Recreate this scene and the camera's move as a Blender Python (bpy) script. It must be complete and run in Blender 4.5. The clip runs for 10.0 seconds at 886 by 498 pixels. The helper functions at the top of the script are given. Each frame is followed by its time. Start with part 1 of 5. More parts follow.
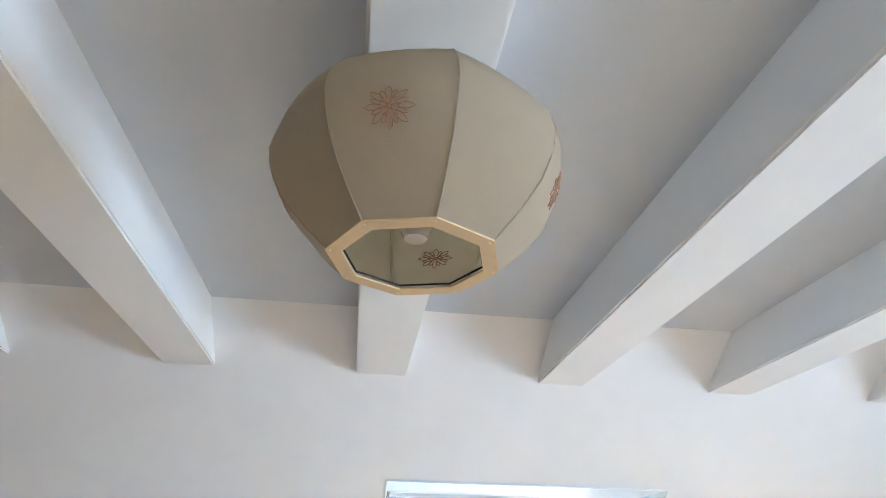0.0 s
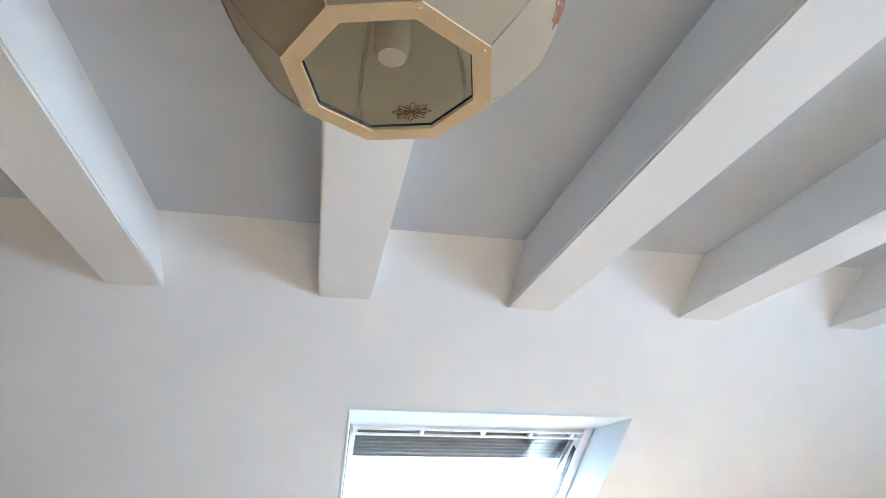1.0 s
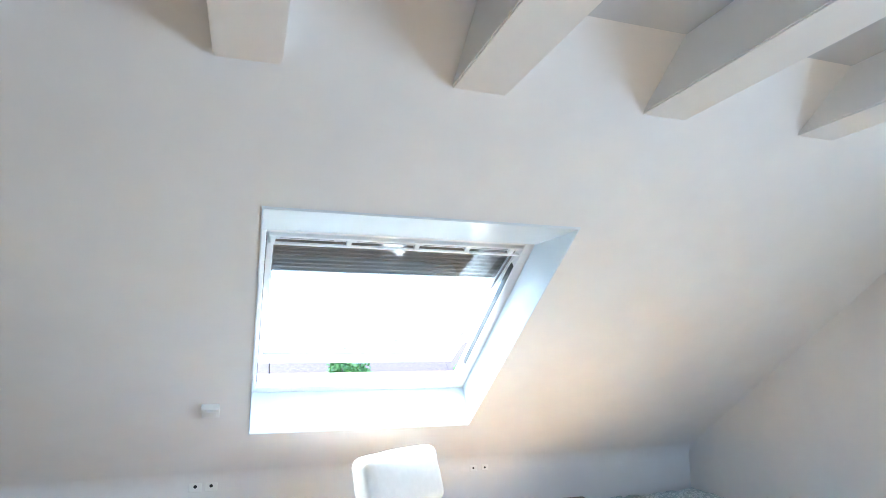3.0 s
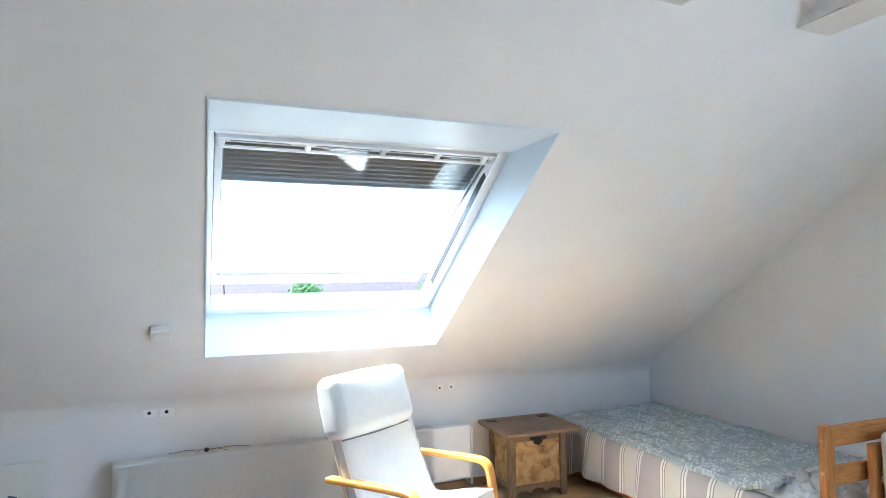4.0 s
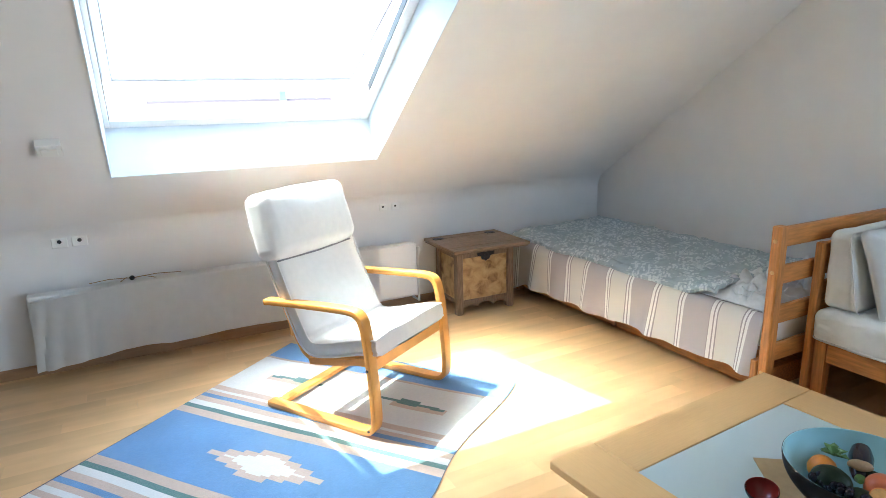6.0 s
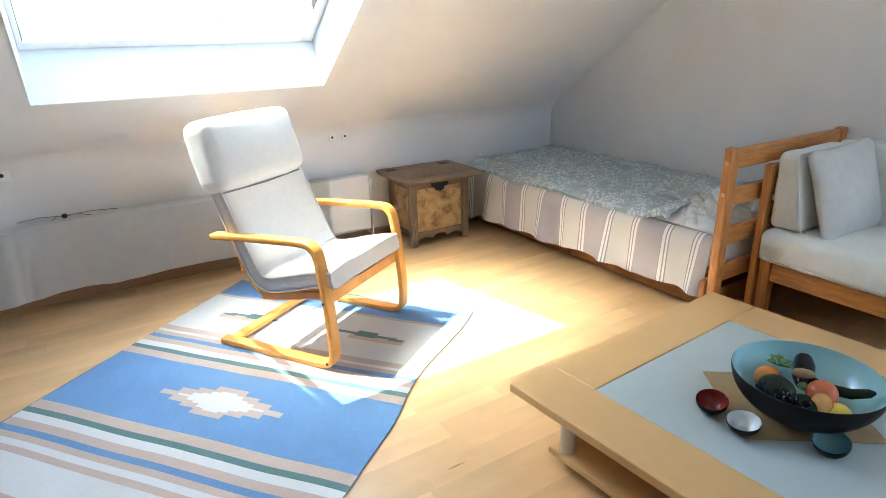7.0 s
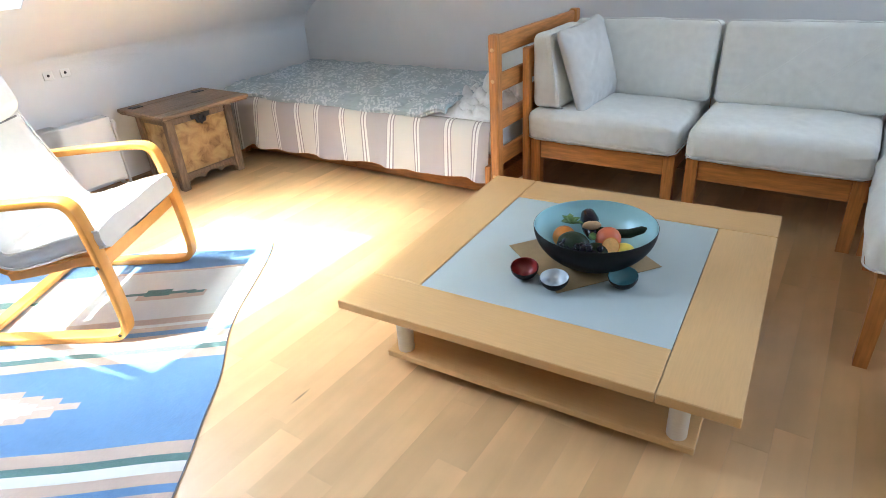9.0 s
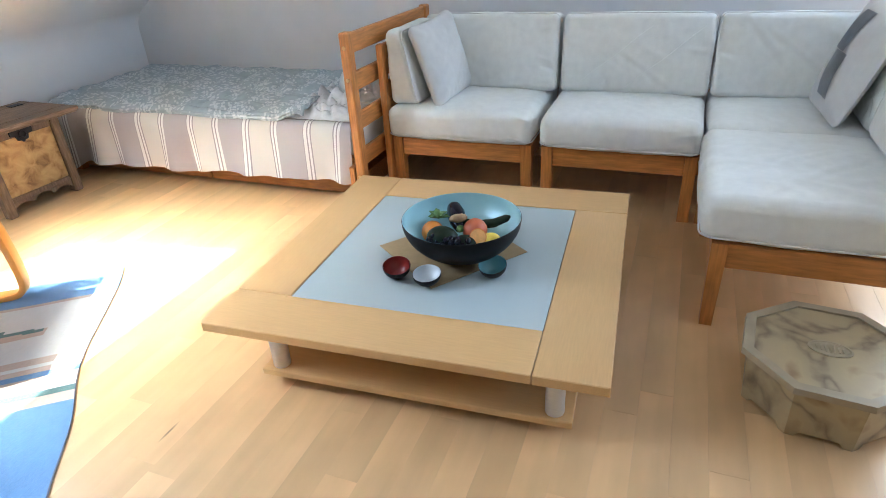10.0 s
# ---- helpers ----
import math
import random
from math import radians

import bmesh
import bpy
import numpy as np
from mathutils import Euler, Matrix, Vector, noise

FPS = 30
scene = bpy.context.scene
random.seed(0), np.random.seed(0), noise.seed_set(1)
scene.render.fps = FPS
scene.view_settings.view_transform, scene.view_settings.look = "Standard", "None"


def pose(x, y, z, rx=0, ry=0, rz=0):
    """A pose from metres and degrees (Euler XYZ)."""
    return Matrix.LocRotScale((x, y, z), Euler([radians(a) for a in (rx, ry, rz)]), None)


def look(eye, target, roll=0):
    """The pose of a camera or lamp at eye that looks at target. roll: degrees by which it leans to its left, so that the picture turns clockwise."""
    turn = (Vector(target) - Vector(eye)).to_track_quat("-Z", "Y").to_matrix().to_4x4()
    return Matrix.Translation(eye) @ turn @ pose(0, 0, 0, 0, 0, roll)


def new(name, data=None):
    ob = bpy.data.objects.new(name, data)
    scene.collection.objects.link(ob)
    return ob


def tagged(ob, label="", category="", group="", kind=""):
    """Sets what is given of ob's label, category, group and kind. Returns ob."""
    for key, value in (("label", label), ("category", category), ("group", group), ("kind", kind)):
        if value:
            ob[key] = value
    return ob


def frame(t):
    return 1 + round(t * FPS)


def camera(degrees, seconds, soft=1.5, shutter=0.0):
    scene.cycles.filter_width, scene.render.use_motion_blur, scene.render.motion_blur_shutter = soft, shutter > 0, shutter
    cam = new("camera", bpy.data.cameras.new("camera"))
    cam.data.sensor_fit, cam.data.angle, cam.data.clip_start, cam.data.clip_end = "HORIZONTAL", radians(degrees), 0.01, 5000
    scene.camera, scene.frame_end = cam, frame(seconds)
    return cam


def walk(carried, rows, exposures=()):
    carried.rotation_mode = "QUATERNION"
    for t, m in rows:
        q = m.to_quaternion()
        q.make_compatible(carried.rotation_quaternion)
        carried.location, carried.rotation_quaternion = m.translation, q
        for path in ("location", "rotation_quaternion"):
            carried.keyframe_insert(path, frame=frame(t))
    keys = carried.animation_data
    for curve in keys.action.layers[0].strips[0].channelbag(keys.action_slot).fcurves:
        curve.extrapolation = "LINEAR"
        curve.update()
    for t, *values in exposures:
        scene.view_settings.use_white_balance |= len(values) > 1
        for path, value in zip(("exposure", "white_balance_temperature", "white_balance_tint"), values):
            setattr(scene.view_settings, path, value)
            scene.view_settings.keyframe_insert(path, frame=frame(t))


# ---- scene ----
cam = camera(73.3, 10.0, soft=0.75)
PATH = [
    (0, (-0.131, 0.307, 1.806), (0.092, 2.061, 2.74), 1.2),
    (0.5, (-0.132, 0.395, 1.763), (0.148, 2.163, 2.654), 0.6),
    (1, (-0.127, 0.491, 1.733), (0.235, 2.289, 2.532), -0.1),
    (1.5, (-0.118, 0.583, 1.698), (0.324, 2.408, 2.386), -0.3),
    (2, (-0.066, 0.689, 1.678), (0.422, 2.543, 2.25), -0.1),
    (2.5, (-0.033, 0.802, 1.652), (0.507, 2.676, 2.093), 0.1),
    (4, (-0.013, 1.151, 1.537), (0.737, 3.002, 1.63), -0.7),
    (4.5, (0.029, 1.24, 1.496), (0.834, 3.07, 1.456), -0.8),
    (5, (0.09, 1.332, 1.466), (0.919, 3.141, 1.266), -1.1),
    (5.5, (0.099, 1.397, 1.434), (0.955, 3.17, 1.082), -1.4),
    (7, (0.11, 1.479, 1.36), (1.103, 3.076, 0.679), -1.5),
    (7.5, (0.08, 1.536, 1.323), (1.151, 3.031, 0.537), -1.5),
    (8, (0.06, 1.569, 1.305), (1.23, 2.945, 0.446), -1.8),
    (8.5, (0.054, 1.582, 1.297), (1.352, 2.807, 0.394), -2.7),
    (9, (0.067, 1.587, 1.278), (1.506, 2.615, 0.344), -4.0),
    (9.5, (0.086, 1.584, 1.274), (1.634, 2.413, 0.318), -3.9),
    (10, (0.107, 1.575, 1.271), (1.727, 2.243, 0.307), -3.5),
]
walk(cam, [(t, look(eye, target, roll)) for t, eye, target, roll in PATH],
     [(0, 3.55, 5150, 6), (2.5, 3.32, 5150, 5), (4.5, 3.02, 5150, 4), (5.5, 2.98, 5300, 4), (7, 2.95, 5600, 5), (8.5, 3.22, 5550, 7), (10, 3.36, 5450, 8)])

# ---- light ----
SUN = Vector((0.378, -0.408, -1.0)).normalized()          # the way the sunlight travels
world = bpy.data.worlds.new("sky")
scene.world = world
world.use_nodes = True
wn = world.node_tree
sky = wn.nodes.new("ShaderNodeTexSky")
sky.sky_type, sky.sun_disc = "NISHITA", False
sky.sun_elevation = math.asin(-SUN.z)
sky.sun_rotation = math.atan2(-SUN.x, -SUN.y)
sky.air_density, sky.dust_density = 1.0, 0.2
wn.nodes["Background"].inputs["Strength"].default_value = 0.15
wn.links.new(sky.outputs[0], wn.nodes["Background"].inputs["Color"])
sun_data = bpy.data.lights.new("sun", "SUN")
sun_data.energy, sun_data.angle, sun_data.color = 2.0, radians(0.5), (1.0, 0.90, 0.72)
sun = new("sun", sun_data)
sun.matrix_world = look((0, 0, 20), Vector((0, 0, 20)) + SUN)



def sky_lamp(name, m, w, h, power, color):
    """An area lamp added in or outside an opening, for the light of the sky."""
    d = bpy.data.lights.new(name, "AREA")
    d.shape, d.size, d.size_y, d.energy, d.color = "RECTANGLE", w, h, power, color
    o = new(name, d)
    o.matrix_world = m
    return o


SIDE_AT = Vector((3.56, -0.30, 1.52))
sky_lamp("sky_light_side", look(SIDE_AT, SIDE_AT + Vector((-1, 0, 0))), 1.35, 0.95, 10.5, (0.84, 0.92, 1.0))
# fill lamp in an unseen, added roof opening; brightens bed and radiator cloth
REAR_AT = Vector((2.6, -2.70, 2.02))
sky_lamp("rear_fill_light", look(REAR_AT, REAR_AT + Vector((0, 0.576, -0.817))), 1.3, 1.2, 2.5, (0.86, 0.93, 1.0))
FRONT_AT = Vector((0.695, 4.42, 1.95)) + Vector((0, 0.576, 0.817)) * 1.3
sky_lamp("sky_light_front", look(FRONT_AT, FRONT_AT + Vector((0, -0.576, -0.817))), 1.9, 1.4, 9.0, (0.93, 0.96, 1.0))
# ---- materials ----


def mat(name, base, rough=0.6, grain=0.0, scale=20.0, stretch=(1, 1, 1), bump=0.0, fine=200.0, blotch=0.0, metal=0.0, spread=0.0, sheen=0.0, coat=0.0, knots=0.0):
    """Base colour varied by streaky grain and by large blotches, with fine relief; spread varies whole pieces."""
    m = bpy.data.materials.new(name)
    m.use_nodes = True
    nt = m.node_tree
    b = nt.nodes["Principled BSDF"]
    b.inputs["Roughness"].default_value, b.inputs["Metallic"].default_value = rough, metal
    b.inputs["Sheen Weight"].default_value, b.inputs["Coat Weight"].default_value = sheen, coat
    tc = nt.nodes.new("ShaderNodeTexCoord")
    mp = nt.nodes.new("ShaderNodeMapping")
    mp.inputs["Scale"].default_value = stretch
    nt.links.new(tc.outputs["Object"], mp.inputs["Vector"])
    info = nt.nodes.new("ShaderNodeObjectInfo")
    if spread:
        add = nt.nodes.new("ShaderNodeVectorMath")
        add.operation = "MULTIPLY_ADD"
        add.inputs[1].default_value = (1, 1, 1)
        push = nt.nodes.new("ShaderNodeMath")
        push.operation, push.inputs[1].default_value = "MULTIPLY", 37.0
        nt.links.new(info.outputs["Random"], push.inputs[0])
        nt.links.new(tc.outputs["Object"], add.inputs[0])
        nt.links.new(push.outputs[0], add.inputs[2])
        nt.links.new(add.outputs[0], mp.inputs["Vector"])
    value = None

    def layer(s, amount, detail, src):
        nonlocal value
        n = nt.nodes.new("ShaderNodeTexNoise")
        n.inputs["Scale"].default_value, n.inputs["Detail"].default_value = s, detail
        nt.links.new(src, n.inputs["Vector"])
        r = nt.nodes.new("ShaderNodeMapRange")
        r.inputs["From Min"].default_value, r.inputs["From Max"].default_value = 0.3, 0.7
        r.inputs["To Min"].default_value, r.inputs["To Max"].default_value = 1 - amount, 1 + amount
        nt.links.new(n.outputs[0], r.inputs["Value"])
        if value is None:
            value = r.outputs[0]
        else:
            k = nt.nodes.new("ShaderNodeMath")
            k.operation = "MULTIPLY"
            nt.links.new(value, k.inputs[0])
            nt.links.new(r.outputs[0], k.inputs[1])
            value = k.outputs[0]

    if grain:
        layer(scale, grain, 6, mp.outputs[0])
    if blotch:
        layer(2.3, blotch, 3, tc.outputs["Object"])
    if spread:
        r = nt.nodes.new("ShaderNodeMapRange")
        r.inputs["To Min"].default_value, r.inputs["To Max"].default_value = 1 - spread, 1 + spread
        nt.links.new(info.outputs["Random"], r.inputs["Value"])
        if value is None:
            value = r.outputs[0]
        else:
            k = nt.nodes.new("ShaderNodeMath")
            k.operation = "MULTIPLY"
            nt.links.new(value, k.inputs[0])
            nt.links.new(r.outputs[0], k.inputs[1])
            value = k.outputs[0]
    if knots:
        # sparse dark knots and short streaks
        vo, r, k = nt.nodes.new("ShaderNodeTexVoronoi"), nt.nodes.new("ShaderNodeMapRange"), nt.nodes.new("ShaderNodeMath")
        vo.inputs["Scale"].default_value = knots
        r.inputs["From Min"].default_value, r.inputs["From Max"].default_value = (0.006, 0.026) if spread else (0.02, 0.085)
        r.inputs["To Min"].default_value, r.inputs["To Max"].default_value = 0.4, 1.0
        k.operation = "MULTIPLY"
        nt.links.new(mp.outputs[0] if spread else tc.outputs["Object"], vo.inputs["Vector"])
        nt.links.new(vo.outputs["Distance"], r.inputs["Value"])
        nt.links.new(value, k.inputs[0])
        nt.links.new(r.outputs[0], k.inputs[1])
        value = k.outputs[0]
    if value is None:
        b.inputs["Base Color"].default_value = (*base, 1)
    else:
        mul = nt.nodes.new("ShaderNodeVectorMath")
        mul.operation, mul.inputs[0].default_value = "MULTIPLY", base
        nt.links.new(value, mul.inputs[1])
        nt.links.new(mul.outputs[0], b.inputs["Base Color"])
    if bump:
        n = nt.nodes.new("ShaderNodeTexNoise")
        n.inputs["Scale"].default_value, n.inputs["Detail"].default_value = fine, 3
        nt.links.new(mp.outputs[0], n.inputs["Vector"])
        k = nt.nodes.new("ShaderNodeBump")
        k.inputs["Strength"].default_value, k.inputs["Distance"].default_value = bump, 0.002
        nt.links.new(n.outputs[0], k.inputs["Height"])
        nt.links.new(k.outputs[0], b.inputs["Normal"])
    return m


PAINT = mat("wall_paint", (0.80, 0.79, 0.78), 0.85, 0.012, 6, bump=0.15, fine=140, blotch=0.02)
BEAM = mat("beam_paint", (0.82, 0.815, 0.80), 0.7, 0.015, 9, (1, 0.15, 1), bump=0.12, fine=60, blotch=0.015)
# white ceiling toned greyer and bluer, to hold the shade between the beams
CEIL = mat("shaded_ceiling_paint", (0.56, 0.585, 0.62), 0.9, 0.015, 6, bump=0.15, fine=140, blotch=0.03)
# blue of the sky light is mixed into this white lacquer
LINING = mat("sky_tinted_lacquer", (0.69, 0.75, 0.80), 0.4, 0.01, 8, bump=0.04)
SASH = mat("sash_lacquer", (0.86, 0.87, 0.88), 0.35, 0.012, 12, (1, 8, 1), bump=0.04)
PLASTIC = mat("white_plastic", (0.82, 0.82, 0.80), 0.35, 0.01, 15)
BLACK = mat("black_iron", (0.015, 0.014, 0.014), 0.5, 0.2, 40, bump=0.3)
DARK = mat("dark_hole", (0.02, 0.02, 0.02), 0.8)
SLAT = mat("shutter_grey", (0.20, 0.19, 0.19), 0.55, 0.08, 30, (0.2, 1, 1))
METAL = mat("pale_steel", (0.70, 0.68, 0.64), 0.45, 0.05, 60, (1, 1, 12), metal=0.35)
BIRCH = mat("birch_honey", (0.64, 0.29, 0.05), 0.38, 0.10, 16, (1, 1, 1), bump=0.08, fine=90, blotch=0.05, coat=0.2)
PINE = mat("pine", (0.50, 0.20, 0.047), 0.42, 0.24, 14, (6, 0.7, 6), bump=0.1, fine=80, blotch=0.08, coat=0.1, knots=5.0)
PINE_UP = mat("pine_upright", (0.50, 0.20, 0.047), 0.42, 0.24, 14, (6, 6, 0.7), bump=0.1, fine=80, blotch=0.08, coat=0.1, knots=5.0)
PINE_ACROSS = mat("pine_across", (0.50, 0.20, 0.047), 0.42, 0.24, 14, (0.7, 6, 6), bump=0.1, fine=80, blotch=0.08, coat=0.1, knots=5.0)
BEECH = mat("beech", (0.66, 0.415, 0.175), 0.36, 0.035, 26, (8, 0.6, 8), bump=0.04, fine=70, blotch=0.03, coat=0.15)
BEECH_ACROSS = mat("beech_across", (0.66, 0.415, 0.175), 0.36, 0.035, 26, (0.6, 8, 8), bump=0.04, fine=70, blotch=0.03, coat=0.15)
FLOOR = mat("maple_parquet", (0.71, 0.455, 0.215), 0.38, 0.11, 3.2, (0.35, 3, 1), bump=0.04, fine=50, blotch=0.13, spread=0.065, coat=0.15, knots=1.6)
SUBFLOOR = mat("joint_brown", (0.60, 0.39, 0.19), 0.8, 0.1, 20)
SKIRT = mat("beech_skirting", (0.34, 0.20, 0.10), 0.5, 0.08, 20, (0.5, 4, 4))
OAK_DARK = mat("weathered_oak", (0.22, 0.143, 0.085), 0.6, 0.3, 18, (5, 5, 0.8), bump=0.4, fine=60, blotch=0.2)
OAK_LID = mat("weathered_oak_lid", (0.27, 0.175, 0.105), 0.55, 0.28, 18, (0.8, 6, 5), bump=0.4, fine=60, blotch=0.2)
CREAM = mat("cream_cotton", (0.68, 0.665, 0.635), 0.9, 0.03, 30, bump=0.35, fine=420, blotch=0.03, sheen=0.2)
LINEN = mat("grey_white_linen", (0.80, 0.80, 0.75), 0.92, 0.035, 25, bump=0.4, fine=380, blotch=0.03, sheen=0.2)
LINEN_WARM = mat("beige_linen", (0.64, 0.62, 0.58), 0.92, 0.04, 25, bump=0.45, fine=350, blotch=0.04, sheen=0.2)
PIPING = mat("white_piping", (0.74, 0.73, 0.70), 0.9, 0.03, 60)
CLOTH = mat("white_cloth", (0.84, 0.825, 0.79), 0.9, 0.02, 20, bump=0.2, fine=350, blotch=0.02)
SHADE = mat("lamp_linen", (0.40, 0.335, 0.262), 0.9, 0.03, 40, bump=0.35, fine=420, blotch=0.02)
SHADE_IN = mat("lamp_lining", (0.80, 0.76, 0.62), 0.9, 0.03, 30, bump=0.2, fine=420)
TRIM = mat("lamp_ribbon", (0.68, 0.51, 0.29), 0.8, 0.04, 40, bump=0.3, fine=500)
LOTUS = mat("red_brown_ink", (0.36, 0.19, 0.115), 0.8, 0.1, 80)
FROST = mat("frosted_glass_plate", (0.47, 0.545, 0.55), 0.16, 0.01, 3, coat=0.3)
BOWL_OUT = mat("black_enamel", (0.004, 0.0045, 0.006), 0.5, 0.1, 30)
BOWL_IN = mat("turquoise_enamel", (0.38, 0.62, 0.66), 0.16, 0.03, 10, coat=0.4)
RED_IN = mat("red_enamel", (0.23, 0.025, 0.02), 0.16, 0.03, 10, coat=0.4)
WHITE_IN = mat("white_enamel", (0.72, 0.78, 0.82), 0.16, 0.02, 10, coat=0.4)
BLUE_IN = mat("teal_enamel", (0.18, 0.40, 0.45), 0.16, 0.03, 10, coat=0.4)
MAT_GOLD = mat("bronze_paper", (0.36, 0.26, 0.13), 0.5, 0.06, 50, blotch=0.08)
ORANGE = mat("orange_peel", (0.62, 0.20, 0.02), 0.42, 0.06, 30, bump=0.5, fine=260)
PEACH = mat("peach_skin", (0.52, 0.12, 0.04), 0.45, 0.2, 12, bump=0.1)
GREEN_DARK = mat("dark_green_peel", (0.014, 0.024, 0.010), 0.5, 0.3, 30, bump=0.5, fine=140)
GREEN = mat("leaf_green", (0.10, 0.20, 0.05), 0.5, 0.25, 30)
PURPLE = mat("aubergine_skin", (0.010, 0.006, 0.012), 0.14, 0.2, 10)
LEMON = mat("lemon_peel", (0.72, 0.52, 0.06), 0.45, 0.06, 40, bump=0.4, fine=220)
FLESH = mat("citrus_flesh", (0.72, 0.38, 0.12), 0.45, 0.1, 90)
NUT = mat("nut_shell", (0.32, 0.20, 0.10), 0.6, 0.2, 60, bump=0.5)
CANVAS = mat("canvas_white", (0.76, 0.76, 0.70), 0.85, 0.02, 30, bump=0.3, fine=500)
INK = mat("blue_ink", (0.035, 0.06, 0.13), 0.8, 0.1, 40)
RUG_BLUE = mat("rug_blue", (0.145, 0.285, 0.52), 0.95, 0.12, 60, (1, 8, 1), bump=0.7, fine=260, blotch=0.10, sheen=0.2)
RUG_LIGHT = mat("rug_cream", (0.70, 0.70, 0.68), 0.95, 0.07, 60, (1, 8, 1), bump=0.7, fine=260, blotch=0.05, sheen=0.2)
RUG_TAN = mat("rug_tan", (0.56, 0.435, 0.355), 0.95, 0.1, 60, (1, 8, 1), bump=0.7, fine=260, blotch=0.06, sheen=0.2)
RUG_GREEN = mat("rug_green", (0.11, 0.21, 0.20), 0.95, 0.1, 60, (1, 8, 1), bump=0.7, fine=260, blotch=0.06, sheen=0.2)
RUG_DARK = mat("rug_shadow_edge", (0.19, 0.20, 0.24), 0.95, 0.1, 60)
GREY_PATCH = mat("grey_velvet", (0.30, 0.32, 0.345), 0.9, 0.1, 30, bump=0.4, fine=150, sheen=0.4)
ROOF_RED = mat("clay_tiles", (0.15, 0.105, 0.09), 0.8, 0.2, 3, (1, 6, 1))
RENDER_W = mat("house_plaster", (0.40, 0.38, 0.35), 0.9, 0.05, 2)
PANE_DARK = mat("far_pane", (0.04, 0.05, 0.06), 0.15)
BARK = mat("bark", (0.12, 0.09, 0.06), 0.9, 0.3, 5)
LEAF = mat("tree_leaf", (0.085, 0.17, 0.03), 0.7, 0.3, 2)
GRASS = mat("meadow", (0.10, 0.14, 0.05), 0.95, 0.3, 0.3)
BULB = mat("bulb_glass", (0.62, 0.58, 0.55), 0.2, 0.02, 10)


def ramp_mix(nt, fac, stops, interp="LINEAR"):
    r = nt.nodes.new("ShaderNodeValToRGB")
    r.color_ramp.interpolation = interp
    while len(r.color_ramp.elements) > 1:
        r.color_ramp.elements.remove(r.color_ramp.elements[0])
    r.color_ramp.elements[0].position, r.color_ramp.elements[0].color = stops[0][0], (*stops[0][1], 1)
    for p, c in stops[1:]:
        r.color_ramp.elements.new(p).color = (*c, 1)
    nt.links.new(fac, r.inputs[0])
    return r.outputs[0]


def patterned(name, rough, make, bump=0.4, fine=300):
    m = bpy.data.materials.new(name)
    m.use_nodes = True
    nt = m.node_tree
    b = nt.nodes["Principled BSDF"]
    b.inputs["Roughness"].default_value = rough
    tc = nt.nodes.new("ShaderNodeTexCoord")
    nt.links.new(make(nt, tc.outputs["Object"]), b.inputs["Base Color"])
    n = nt.nodes.new("ShaderNodeTexNoise")
    n.inputs["Scale"].default_value = fine
    nt.links.new(tc.outputs["Object"], n.inputs["Vector"])
    k = nt.nodes.new("ShaderNodeBump")
    k.inputs["Strength"].default_value, k.inputs["Distance"].default_value = bump, 0.002
    nt.links.new(n.outputs[0], k.inputs["Height"])
    nt.links.new(k.outputs[0], b.inputs["Normal"])
    return m


def noise_node(nt, vec, scale, detail=4, dist=0.0):
    n = nt.nodes.new("ShaderNodeTexNoise")
    n.inputs["Scale"].default_value, n.inputs["Detail"].default_value, n.inputs["Distortion"].default_value = scale, detail, dist
    nt.links.new(vec, n.inputs["Vector"])
    return n.outputs[0]


def stripes(nt, vec):
    """Woven stripes along the length: lilac grey field, cream bands edged with white and grey lines."""
    sep = nt.nodes.new("ShaderNodeSeparateXYZ")
    nt.links.new(vec, sep.inputs[0])
    mul = nt.nodes.new("ShaderNodeMath")
    mul.operation, mul.inputs[1].default_value, mul.inputs[2].default_value = "MULTIPLY_ADD", 1 / 0.372, 0.42 - 3.094 / 0.372
    nt.links.new(sep.outputs["Y"], mul.inputs[0])
    fr = nt.nodes.new("ShaderNodeMath")
    fr.operation = "FRACT"
    nt.links.new(mul.outputs[0], fr.inputs[0])
    lilac, grey, white, cream = (0.46, 0.43, 0.445), (0.36, 0.34, 0.345), (0.80, 0.79, 0.77), (0.66, 0.64, 0.60)
    return ramp_mix(nt, fr.outputs[0], [(0.0, lilac), (0.42, white), (0.46, grey), (0.48, white), (0.51, grey), (0.53, cream), (0.87, grey), (0.89, white), (0.92, grey), (0.94, white), (0.985, grey)], "CONSTANT")


def leaf_layer(nt, vec, turn, long, short):
    """Small pointed leaflets lying one way, a little uneven."""
    mp, vo, lt = nt.nodes.new("ShaderNodeMapping"), nt.nodes.new("ShaderNodeTexVoronoi"), nt.nodes.new("ShaderNodeMath")
    first = nt.nodes.new("ShaderNodeMapping")
    first.inputs["Rotation"].default_value = (0, 0, radians(turn))
    mp.inputs["Scale"].default_value = (1 / long, 1 / short, 1)
    nt.links.new(vec, first.inputs["Vector"])
    nt.links.new(first.outputs[0], mp.inputs["Vector"])
    vo.voronoi_dimensions, vo.inputs["Scale"].default_value, vo.inputs["Randomness"].default_value = "2D", 1.0, 0.8
    nt.links.new(mp.outputs[0], vo.inputs["Vector"])
    lt.operation, lt.inputs[1].default_value = "LESS_THAN", 0.31
    nt.links.new(vo.outputs["Distance"], lt.inputs[0])
    return lt.outputs[0]


